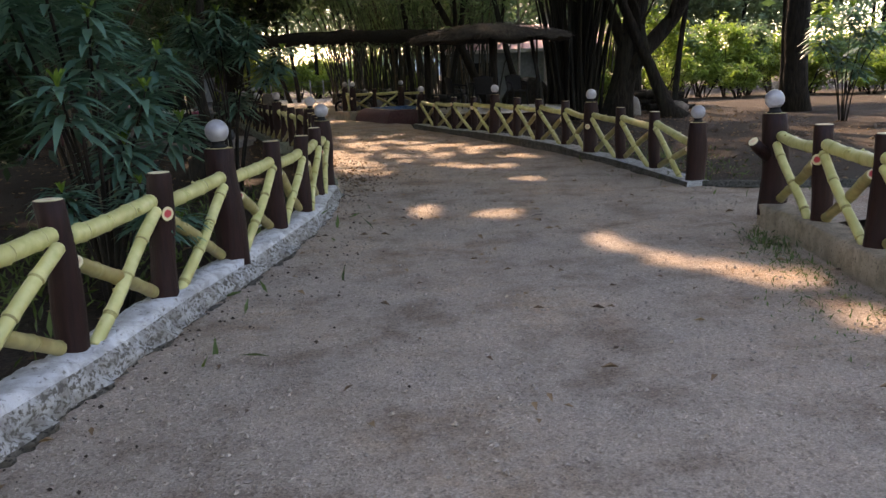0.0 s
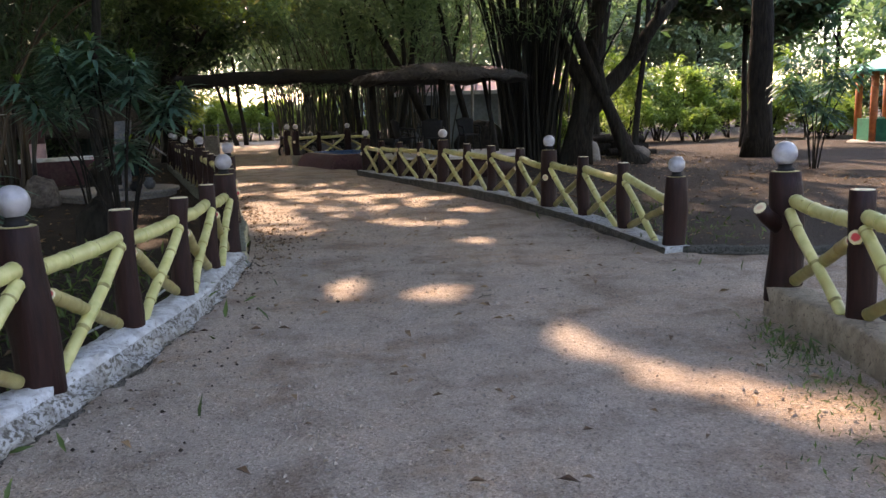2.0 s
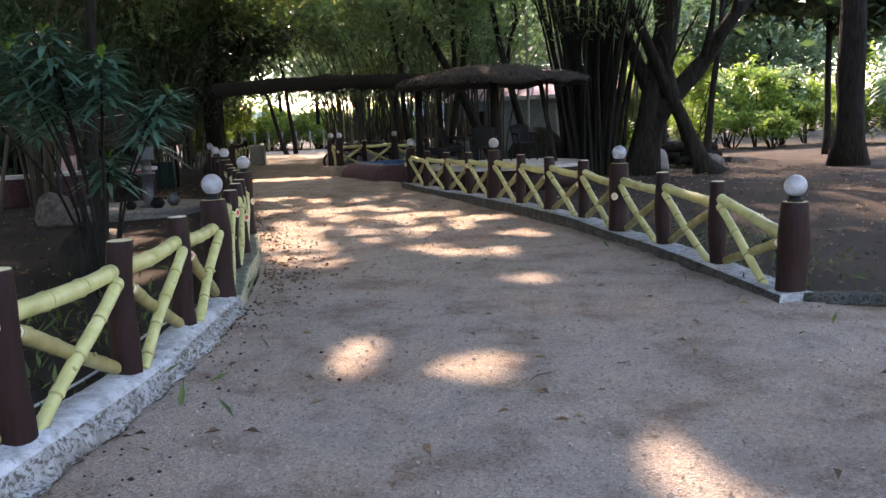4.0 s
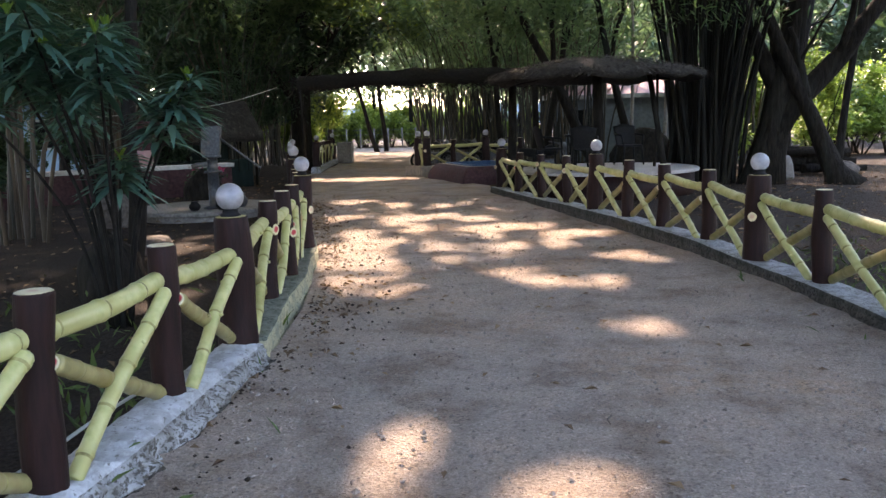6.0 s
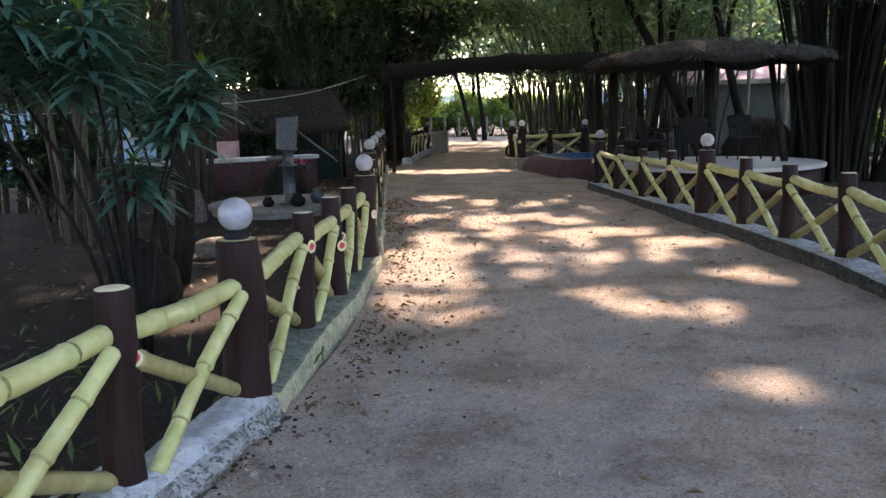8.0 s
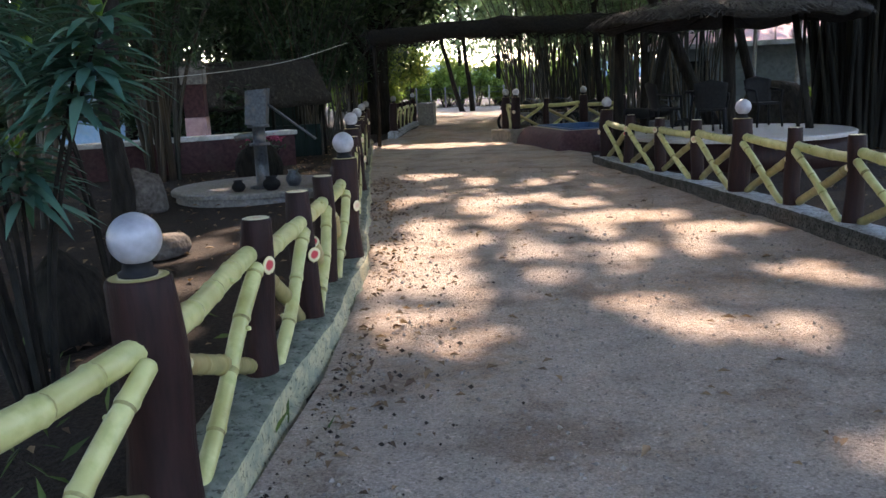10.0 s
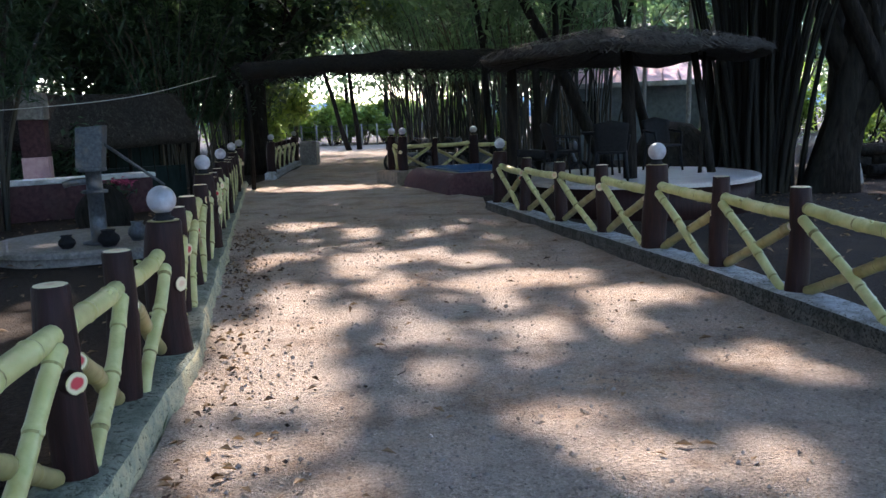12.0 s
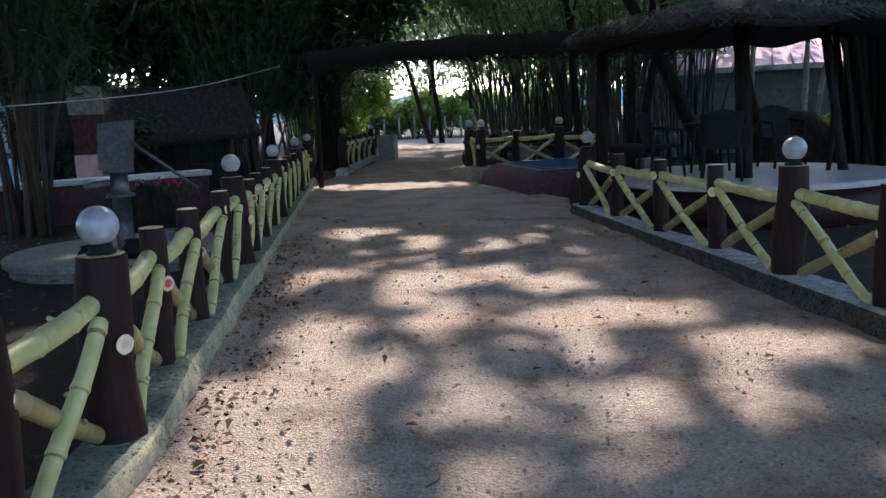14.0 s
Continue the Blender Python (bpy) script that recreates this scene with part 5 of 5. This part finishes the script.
# clumps beyond y 36 take the brighter leaf copy, as if lit
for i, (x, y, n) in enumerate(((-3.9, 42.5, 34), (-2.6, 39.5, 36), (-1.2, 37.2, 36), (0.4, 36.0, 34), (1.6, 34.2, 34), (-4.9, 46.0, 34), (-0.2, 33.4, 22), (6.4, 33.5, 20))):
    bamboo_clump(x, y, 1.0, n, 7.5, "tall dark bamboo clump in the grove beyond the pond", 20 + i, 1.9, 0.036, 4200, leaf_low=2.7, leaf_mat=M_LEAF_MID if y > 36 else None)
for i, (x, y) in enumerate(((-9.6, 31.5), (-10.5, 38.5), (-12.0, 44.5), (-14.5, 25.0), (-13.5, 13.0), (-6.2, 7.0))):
    bamboo_clump(x, y, 0.8, 24, 6.5, "dark bamboo clump among the trees", 40 + i, 1.9, 0.038, 5200, leaf_low=1.6, leaf_mat=M_LEAF_SHADE)


# ---- shrubs ----
def big_leaf(s, p, way, length, width, slot=0, curl=0.35):
    """One broad drooping leaf with a fold along its midrib."""
    d = Vector(way).normalized()
    sd = d.cross(Vector((0, 0, 1)))
    sd = sd.normalized() if sd.length > 0.05 else Vector((1, 0, 0))
    up = sd.cross(d)
    mids, ls, rs = [], [], []
    for i in range(5):
        u = i / 4
        c = Vector(p) + d * (length * u) - Vector((0, 0, 1)) * (curl * length * u * u)
        w = width * (math.sin(math.pi * (0.08 + 0.92 * u) ** 0.8) * 0.5 if i < 4 else 0.0)
        mids.append(c)
        ls.append(c + sd * w + up * w * 0.3)
        rs.append(c - sd * w + up * w * 0.3)
    vs = mids + ls + rs
    fs = []
    for i in range(4):
        fs += [(i, i + 1, 6 + i, 5 + i), (i + 1, i, 10 + i, 11 + i)]
    s.add(vs, fs, slot, True)


def shrub(x, y, stems, label, seed, leaf=0.24, whorl=11, trunk=None, tips=2):
    """Upright stems, each with whorls of long leaves round its top and young bright leaves at the tip."""
    base = thing("shrub", label, "shrub", Matrix.Translation((x, y, 0)))
    g = random.Random(seed)
    for k, (dx, dy, h) in enumerate(stems):
        st = Shape()
        top = Vector((dx, dy, h))
        mid = Vector((dx * 0.35, dy * 0.35, h * 0.5))
        path = resample([(dx * 0.1, dy * 0.1, -0.05), mid, top], 0.25)
        st.tube(path, [0.02 * (1 - 0.7 * i / (len(path) - 1)) for i in range(len(path))], 7, wobble=0.1)
        put("stem", st, M_BARK, base)
        lv = Shape()
        for w in range(6):
            c = mid.lerp(top, 1 - 0.065 * w)
            for i in range(whorl):
                a = 6.283 * (i + g.random() * 0.5) / whorl + w
                el = g.uniform(-0.25, 0.45)
                tw = Vector((math.cos(a) * math.cos(el), math.sin(a) * math.cos(el), math.sin(el)))
                big_leaf(lv, c + tw * 0.05, tw, leaf * g.uniform(0.7, 1.25) * (1 + 0.06 * w), leaf * g.uniform(0.2, 0.28), 0, g.uniform(0.2, 0.5))
        for i in range(tips * 5):
            a = g.uniform(0, 6.283)
            big_leaf(lv, top, (math.cos(a) * 0.5, math.sin(a) * 0.5, 1.0), leaf * 0.55, leaf * 0.14, 1, 0.1)
        put("leaves", lv, [M_LEAF_SHRUB, M_LEAF_TIP], base)
    if trunk:
        t = Shape()
        limb_tube(t, (0, 0, -0.1), trunk, 0.1, 0.05, seed, sides=12)
        put("trunk", t, M_BARK, base)
    return base


shrub(-2.9, 11.6, [(0.45, -0.7, 2.2), (0.1, -0.9, 2.05), (0.88, -0.42, 1.86), (0.7, -0.35, 1.72), (-0.4, -0.5, 2.35), (0.2, -0.2, 1.3), (-0.6, -1.0, 1.95), (0.62, -1.15, 2.12), (0.3, -1.4, 2.3), (-0.1, -1.2, 2.2), (-0.3, -0.1, 2.1)], "dark broad-leaved shrub with bright young tips behind fence", 4, 0.23, 15)
shrub(-4.0, 13.8, [(-0.1, -0.5, 1.9), (-0.4, -0.2, 2.2), (-0.7, 0.1, 1.8)], "slender dark shrub round a thin trunk", 6, 0.24, trunk=(0.3, 0.1, 3.6))
shrub(-2.3, 5.55, [(0.25, -0.5, 1.9), (0.0, 0.3, 2.2), (0.3, 0.2, 1.45), (-0.3, -0.4, 2.1), (0.3, 0.55, 1.7), (-0.3, 0.8, 2.3), (0.1, -0.8, 2.35), (0.15, 0.1, 1.1), (0.2, -0.9, 1.5), (0.3, 0.9, 1.2)], "leafy dark green shrub overhanging the log fence", 8, 0.24)
shrub(-2.75, 6.7, [(0.2, -0.5, 1.7), (-0.5, 0.3, 2.3), (0.0, 0.6, 1.9), (-0.9, -0.4, 2.4), (0.3, 0.1, 1.4), (-0.3, -0.7, 2.1)], "tall leafy shrub growing behind the fence", 9, 0.26)
shrub(-2.1, 5.05, [(0.3, 0.1, 0.72), (0.1, 0.4, 0.85), (0.35, 0.4, 0.6), (-0.1, -0.3, 0.9)], "low feathery shrub pushing through the fence", 10, 0.15, 15)
shrub(10.0, 20.5, [(0.2, -0.5, 2.2), (-0.5, 0.3, 2.5), (0.6, 0.4, 1.9), (-0.8, -0.2, 2.0), (0.1, 0.0, 2.7), (0.9, -0.2, 2.3), (-0.3, -0.4, 1.5), (0.4, 0.1, 1.3)], "dark glossy-leaved shrub beside the straight tree", 12, 0.36)


def bush(x, y, r, h, label, seed, mat, n=2600, leaf=0.2, name="bush"):
    base = thing(name, label, "bush", Matrix.Translation((x, y, 0)))
    g = random.Random(seed)
    for k in range(6):
        a = g.uniform(0, 6.283)
        st = Shape()
        limb_tube(st, (0.1 * math.cos(a), 0.1 * math.sin(a), -0.05), (r * 0.6 * math.cos(a), r * 0.6 * math.sin(a), h * g.uniform(0.5, 0.8)), 0.035, 0.01, seed + k, sides=6)
        put("stem", st, M_BARK, base)
    pts = blob_points(n, (0, 0, h * 0.58), (r * 0.72, r * 0.72, h * 0.38), seed, 22, 0.22)
    pts = pts[pts[:, 2] > 0.05]
    tagged(put("leaves", leaf_mesh("leaves", pts, leaf, mat, 0.42, 0.2, seed=seed), None, base), kind="stuff")
    return base


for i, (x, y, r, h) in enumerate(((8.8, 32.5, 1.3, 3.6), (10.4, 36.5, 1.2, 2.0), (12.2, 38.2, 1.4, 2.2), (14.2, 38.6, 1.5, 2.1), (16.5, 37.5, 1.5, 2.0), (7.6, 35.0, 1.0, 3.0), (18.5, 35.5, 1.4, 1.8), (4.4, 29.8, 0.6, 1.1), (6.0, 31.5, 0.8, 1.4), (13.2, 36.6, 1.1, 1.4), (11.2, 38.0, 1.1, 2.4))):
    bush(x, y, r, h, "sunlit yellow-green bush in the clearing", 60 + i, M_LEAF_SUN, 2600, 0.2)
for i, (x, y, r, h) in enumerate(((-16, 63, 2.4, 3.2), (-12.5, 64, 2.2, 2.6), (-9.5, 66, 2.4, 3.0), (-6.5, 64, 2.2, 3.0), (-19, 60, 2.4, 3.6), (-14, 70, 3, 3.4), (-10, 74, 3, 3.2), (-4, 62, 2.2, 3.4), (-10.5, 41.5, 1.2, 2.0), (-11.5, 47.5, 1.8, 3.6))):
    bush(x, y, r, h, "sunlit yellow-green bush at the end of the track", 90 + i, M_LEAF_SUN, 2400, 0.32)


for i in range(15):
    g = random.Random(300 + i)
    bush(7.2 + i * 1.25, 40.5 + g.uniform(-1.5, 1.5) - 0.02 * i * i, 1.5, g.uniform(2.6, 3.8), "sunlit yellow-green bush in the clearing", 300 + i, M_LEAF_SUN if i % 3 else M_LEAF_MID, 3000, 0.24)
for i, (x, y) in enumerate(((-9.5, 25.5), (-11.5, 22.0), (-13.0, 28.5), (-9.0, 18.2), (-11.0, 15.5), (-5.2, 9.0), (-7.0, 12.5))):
    bush(x, y, 1.1, 1.7 + 0.3 * (i % 3), "dark leafy bush under the trees", 330 + i, M_LEAF_SHADE, 2200, 0.2)


for i in range(17):
    g = random.Random(700 + i)
    bush(-19 + 1.15 * i, 60.5 + g.uniform(-0.8, 0.8), 1.1, g.uniform(1.5, 2.6), "sunlit yellow-green bush at the end of the track", 700 + i, M_LEAF_SUN, 1500, 0.28)


def flower_bed(x, y):
    base = thing("flower_bed", "low plant with pink flowers beside the low wall", "plant", Matrix.Translation((x, y, 0)))
    for k in range(5):
        st = Shape()
        limb_tube(st, (0.05 * k - 0.1, 0, -0.03), (0.16 * k - 0.32, 0.1 * math.sin(k * 2), 0.55), 0.012, 0.006, 3.0 + k, sides=5)
        put("stem", st, M_BARK, base)
    tagged(put("leaves", leaf_mesh("leaves", blob_points(420, (0, 0, 0.4), (0.4, 0.3, 0.25), 811, 9), 0.13, M_LEAF_SHADE, 0.4, 0.2, seed=8), None, base), kind="stuff")
    tagged(put("petals", leaf_mesh("petals", blob_points(110, (0, 0, 0.66), (0.36, 0.24, 0.12), 812, 7, 0.2), 0.08, M_PETAL, 0.7, 0.1, seed=9), None, base, "pink petals"), kind="stuff")


flower_bed(-6.75, 22.4)


# far trees that close the place round; those behind the camera are unseen light blockers
def far_tree(x, y, h, r, seed, mat, label):
    pts = blob_points(4200 if y > 50 else 2300, (x, y, h * 0.6), (r, r, h * 0.36), seed, 34 if y > 50 else 26, 0.2)
    return tree(x, y, h * 0.75, 0.16, [(h * 0.4, (r * 0.5, 0.2, h * 0.7), 0.07), (h * 0.45, (-r * 0.5, -0.3, h * 0.72), 0.07)], label, pts, 0.5, mat, float(seed), width=0.45)


FAR = [(9, 55, 12, 3.6), (14, 56, 12, 3.8), (20, 55, 12, 3.8), (24, 38, 9, 3.4), (26, 30, 9, 3.4), (25, 22, 9, 3.4), (22, 12, 9, 3.4), (16.5, 66, 13, 4), (3, 54, 11, 3.4), (-1, 54, 10, 3.2), (-18, 52, 9, 3.2), (-20, 44, 9, 3.2), (-18, 38, 9, 3.2), (-24, 40, 9, 3.4),
       (-24, 30, 9, 3.4)]
# the trees at negative y are never in view, added to hold back skylight
FAR += [(-12.5, 36.5, 8, 2.8), (-14.5, 31.5, 8, 2.8), (-11.5, 41.0, 8, 2.6), (-20, 22, 8, 3.0), (-19, 14, 8, 3.0), (-15, 5, 8, 3), (-13, -6, 7, 3.6), (-9, -12, 7, 3.8), (-4, -15, 7, 3.8), (1, -16, 7, 3.8), (6, -15, 7, 3.8), (11, -11, 7, 3.8), (16, -4, 7, 3.6), (20, 4, 8, 3.4), (11, 60, 13, 4), (17, 61, 13, 4), (24, 58, 13, 4), (26.5, 50, 11, 3.6), (6, 56, 12, 3.4), (29, 42, 11, 3.6), (-16, 32, 7, 2.6), (-15, 58, 9, 2.8), (0.5, 60, 10, 3.2), (22, 66, 13, 4)]
FAR += [(-27 + 3.6 * k, 67 + 4 * math.sin(k * 2.3), 13 + 1.5 * math.sin(k * 1.7), 4.0) for k in range(10)] + [(12 + 4.2 * k, 64 + 3 * math.sin(k * 1.9), 15 + 2 * math.sin(k * 2.7), 4.4) for k in range(6)]
# trees beyond y 52 take the leaf colour with haze mixed in
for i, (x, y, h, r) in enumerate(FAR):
    # leaf copy picked by place: hazed, veil-lifted, else shaded
    far_tree(x, y, h, r, 130 + i, M_LEAF_HAZE if y > 52 else (M_LEAF_MID if (y > 34 and x > 2) else M_LEAF_SHADE), "leafy tree standing at the edge of the grove")
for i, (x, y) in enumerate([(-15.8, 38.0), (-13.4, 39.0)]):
    far_tree(x, y, 8.5, 3.2, 190 + i, M_LEAF_SHADE, "dark leafy tree standing behind the thatched hut")
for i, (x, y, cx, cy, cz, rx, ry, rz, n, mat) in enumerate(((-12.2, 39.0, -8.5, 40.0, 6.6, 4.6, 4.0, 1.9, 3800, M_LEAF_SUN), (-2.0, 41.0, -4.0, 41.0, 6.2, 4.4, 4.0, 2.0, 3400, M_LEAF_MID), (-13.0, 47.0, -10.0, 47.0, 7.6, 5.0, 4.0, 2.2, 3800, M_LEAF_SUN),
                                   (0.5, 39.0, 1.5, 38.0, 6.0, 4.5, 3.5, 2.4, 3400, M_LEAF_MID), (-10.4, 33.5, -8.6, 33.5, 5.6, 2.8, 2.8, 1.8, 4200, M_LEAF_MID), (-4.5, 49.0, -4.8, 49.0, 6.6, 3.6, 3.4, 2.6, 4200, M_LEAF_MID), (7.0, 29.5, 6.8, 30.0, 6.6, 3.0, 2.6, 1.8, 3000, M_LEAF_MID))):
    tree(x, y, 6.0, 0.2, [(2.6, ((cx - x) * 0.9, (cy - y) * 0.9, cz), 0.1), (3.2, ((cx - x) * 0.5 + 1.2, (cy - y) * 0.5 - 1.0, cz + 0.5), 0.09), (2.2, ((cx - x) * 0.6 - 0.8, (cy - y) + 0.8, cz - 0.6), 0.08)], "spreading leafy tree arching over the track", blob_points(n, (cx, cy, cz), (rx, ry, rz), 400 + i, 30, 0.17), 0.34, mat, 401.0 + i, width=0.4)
for i, (x, y, lx, h) in enumerate(((4.0, 31.0, 0.1, 5.0), (4.9, 32.0, 0.9, 5.2), (4.6, 33.0, 0.6, 5.0), (3.3, 33.5, 0.0, 5.5))):
    t = tree(x, y, h, 0.07, [(h * 0.7, (lx * 1.2, 0.4, h + 0.4), 0.03)], "pale slim trunk standing before the house", blob_points(300, (x + lx, y, h + 0.2), (0.9, 0.9, 0.7), 480 + i), 0.26, M_LEAF_MID, 481.0 + i, lean=(lx, 0), flare=1.3)
    for part_ob in t.children:
        if part_ob.name.startswith("trunk"):
            part_ob.data.materials[0] = M_CONCRETE
for i, (x, y, lx, h) in enumerate(((-9.0, 51.5, -1.6, 5.5), (-8.6, 52.0, -0.6, 6.0), (-11.5, 50.0, 0.4, 5.0))):
    tree(x, y, h, 0.13, [(h * 0.7, (lx * 1.3, 0.3, h + 0.8), 0.06)], "thin leaning tree at the end of the track", blob_points(700, (x + lx, y, h + 0.4), (1.3, 1.3, 1.1), 170 + i), 0.3, M_LEAF_MID, 171.0 + i, lean=(lx, 0), flare=1.2)
far_fence = thing("wire_fence", "thin grey fence posts at the end of the track", "fence")
for k in range(16):
    put("post", Shape().tube([(-17 + k * 0.9, 58 + 0.1 * k, -0.05), (-17 + k * 0.9, 58 + 0.1 * k, 1.3)], 0.05, 6), M_CONCRETE, far_fence)
for z in (0.5, 0.9, 1.2):
    put("wire", Shape().tube([(-17, 58, z), (-3.5, 59.5, z)], 0.012, 5), M_STEEL, far_fence)
hs = Shape()
hv = []
for k in range(61):
    a = radians(-80 + k * 160 / 60)
    hh = 12 + 12 * noise.noise(Vector((k * 0.13, 1, 0))) + 8 * noise.noise(Vector((k * 0.5, 2, 0)))
    hv += [(600 * math.sin(a), 600 * math.cos(a), -5), (590 * math.sin(a), 590 * math.cos(a), max(hh, 6)), (680 * math.sin(a), 680 * math.cos(a), -5)]
hs.add(hv, [(k * 3 + j, k * 3 + 3 + j, k * 3 + 4 + j, k * 3 + 1 + j) for k in range(60) for j in range(2)], 0, True)
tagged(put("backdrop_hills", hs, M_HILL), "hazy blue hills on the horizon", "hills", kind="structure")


# ---- litter, pebbles, weeds ----
def on_road(n, seed, y0, y1):
    g = np.random.default_rng(seed)
    y = g.uniform(y0, y1, n)
    a = np.array([edge_at(ROAD_L, q) for q in y])
    b = np.array([min(edge_at(ROAD_R, q), 3.4) for q in y])
    u = g.random(n)
    u = np.where(g.random(n) < 0.45, u ** 3, u)
    return np.stack([a + (b - a) * u, y, np.full(n, 0.02)], 1), g


pts, g = on_road(24000, 3, 1.0, 22.0)
oct_v = np.array([(1, 0, 0), (0, 1, 0), (-1, 0, 0), (0, -1, 0), (0, 0, 0.7), (0, 0, -0.7)])
oct_f = np.array([(0, 1, 4), (1, 2, 4), (2, 3, 4), (3, 0, 4), (1, 0, 5), (2, 1, 5), (3, 2, 5), (0, 3, 5)])
size = 0.0035 + 0.014 * g.random(len(pts)) ** 6
ang = g.uniform(0, 6.28, len(pts))
pv = oct_v[None] * (1 + 0.35 * g.normal(0, 1, (len(pts), 6, 1)))
pv = np.stack([pv[..., 0] * np.cos(ang)[:, None] - pv[..., 1] * np.sin(ang)[:, None], pv[..., 0] * np.sin(ang)[:, None] + pv[..., 1] * np.cos(ang)[:, None], pv[..., 2]], 2) * size[:, None, None] + pts[:, None]
ps = Shape()
ps.v = [tuple(q) for q in pv.reshape(-1, 3)]
ps.f = [tuple(q) for q in (np.arange(len(pts))[:, None, None] * 6 + oct_f[None]).reshape(-1, 3).tolist()]
ps.slot, ps.soft = [0] * len(ps.f), [False] * len(ps.f)
tagged(put("pebbles", ps, M_PEBBLE), "loose grey and brown pebbles on the track", "pebbles", kind="stuff")

lp, g = on_road(330, 8, 2.0, 24.0)
lp[:, 2] = 0.028
tagged(put("fallen_leaves", leaf_mesh("fallen_leaves", lp, 0.075, M_LITTER, 0.4, 0.0, seed=4, fold=0.5, flat=0.15), None), "curled dry brown leaves lying on the track", "leaves", kind="stuff")
sp = np.stack([np.concatenate([rng.uniform(-9, -2.2, 1400), rng.uniform(2.5, 10, 1600)]), rng.uniform(3, 30, 3000), np.full(3000, 0.0)], 1)
keep = np.array([(q[0] < edge_at(ROAD_L, q[1]) - 0.5) or (q[0] > edge_at(ROAD_R, q[1]) + 0.5) for q in sp])
tagged(put("leaf_litter", leaf_mesh("leaf_litter", sp[keep], 0.09, M_LITTER, 0.4, 0.0, seed=5, fold=0.4, flat=0.15), None), "scattered dry leaves on the dark soil", "leaves", kind="stuff")
for i in range(10):
    p, g = on_road(1, 200 + i, 4, 20)
    a = g.uniform(0, 6.28)
    ln = g.uniform(0.08, 0.22)
    q = Vector((float(p[0][0]), float(p[0][1]), 0.03))
    tagged(put("twig", Shape().tube([q, q + Vector((math.cos(a), math.sin(a), 0.02)) * ln * 0.5, q + Vector((math.cos(a + 0.3), math.sin(a + 0.3), 0)) * ln], [0.004, 0.0035, 0.002], 5), M_BAMBOO_DRY), "thin dry twig lying on the track", "twig", group="twigs on the track")


cl, g = on_road(12000, 12, 1.5, 22.0)
cl = cl[(g.random(len(cl)) < np.exp(-3.2 * np.abs(cl[:, 0] - np.array([edge_at(LEFT_FOOT, q) for q in cl[:, 1]]))))]
cs = Shape()
for q in cl:
    r = 0.004 + 0.014 * rnd.random() ** 3
    cs.add([(q[0] + r * a * rnd.uniform(0.6, 1.4), q[1] + r * b * rnd.uniform(0.6, 1.4), 0.022 + r * c) for a, b, c in ((1, 0, 0), (0, 1, 0), (-1, 0, 0), (0, -1, 0), (0, 0, 0.8), (0, 0, -0.8))], [tuple(t) for t in oct_f.tolist()])
tagged(put("soil_clods", cs, M_SOIL), "dark soil crumbs along the foot of the kerb", "soil", kind="stuff")


ky = rng.uniform(10.5, 21.0, 300)
kx = np.array([edge_at(LEFT_FOOT, q) for q in ky]) + 0.04 + np.abs(rng.normal(0, 0.28, 300))
tagged(put("kerb_litter", leaf_mesh("kerb_litter", np.stack([kx, ky, np.full(300, 0.04)], 1), 0.06, M_LITTER, 0.45, 0.0, seed=14, fold=0.6, flat=0.3), None), "curled brown leaves gathered along the kerb", "leaves", kind="stuff")


def weeds(name, x, y, sx, sy, n, seed, h=0.1):
    g = np.random.default_rng(seed)
    c = np.stack([g.normal(x, sx, n), g.normal(y, sy, n), np.abs(g.normal(h * 0.4, h * 0.3, n)) + 0.01], 1)
    return tagged(put(name, leaf_mesh(name, c, h, M_GRASS, 0.22, -0.7, seed=seed), None), "sparse low green weeds along the kerb", "weeds", kind="stuff")


weeds("weeds", 2.62, 5.9, 0.12, 0.55, 300, 1, 0.05)
weeds("weeds", 2.45, 4.9, 0.25, 0.5, 340, 2, 0.045)
weeds("weeds", 2.7, 6.6, 0.08, 0.3, 160, 3, 0.08)
weeds("weeds", -3.2, 7.5, 0.8, 1.8, 1800, 5, 0.14)
weeds("weeds", 3.6, 13.0, 0.5, 1.6, 500, 6, 0.1)
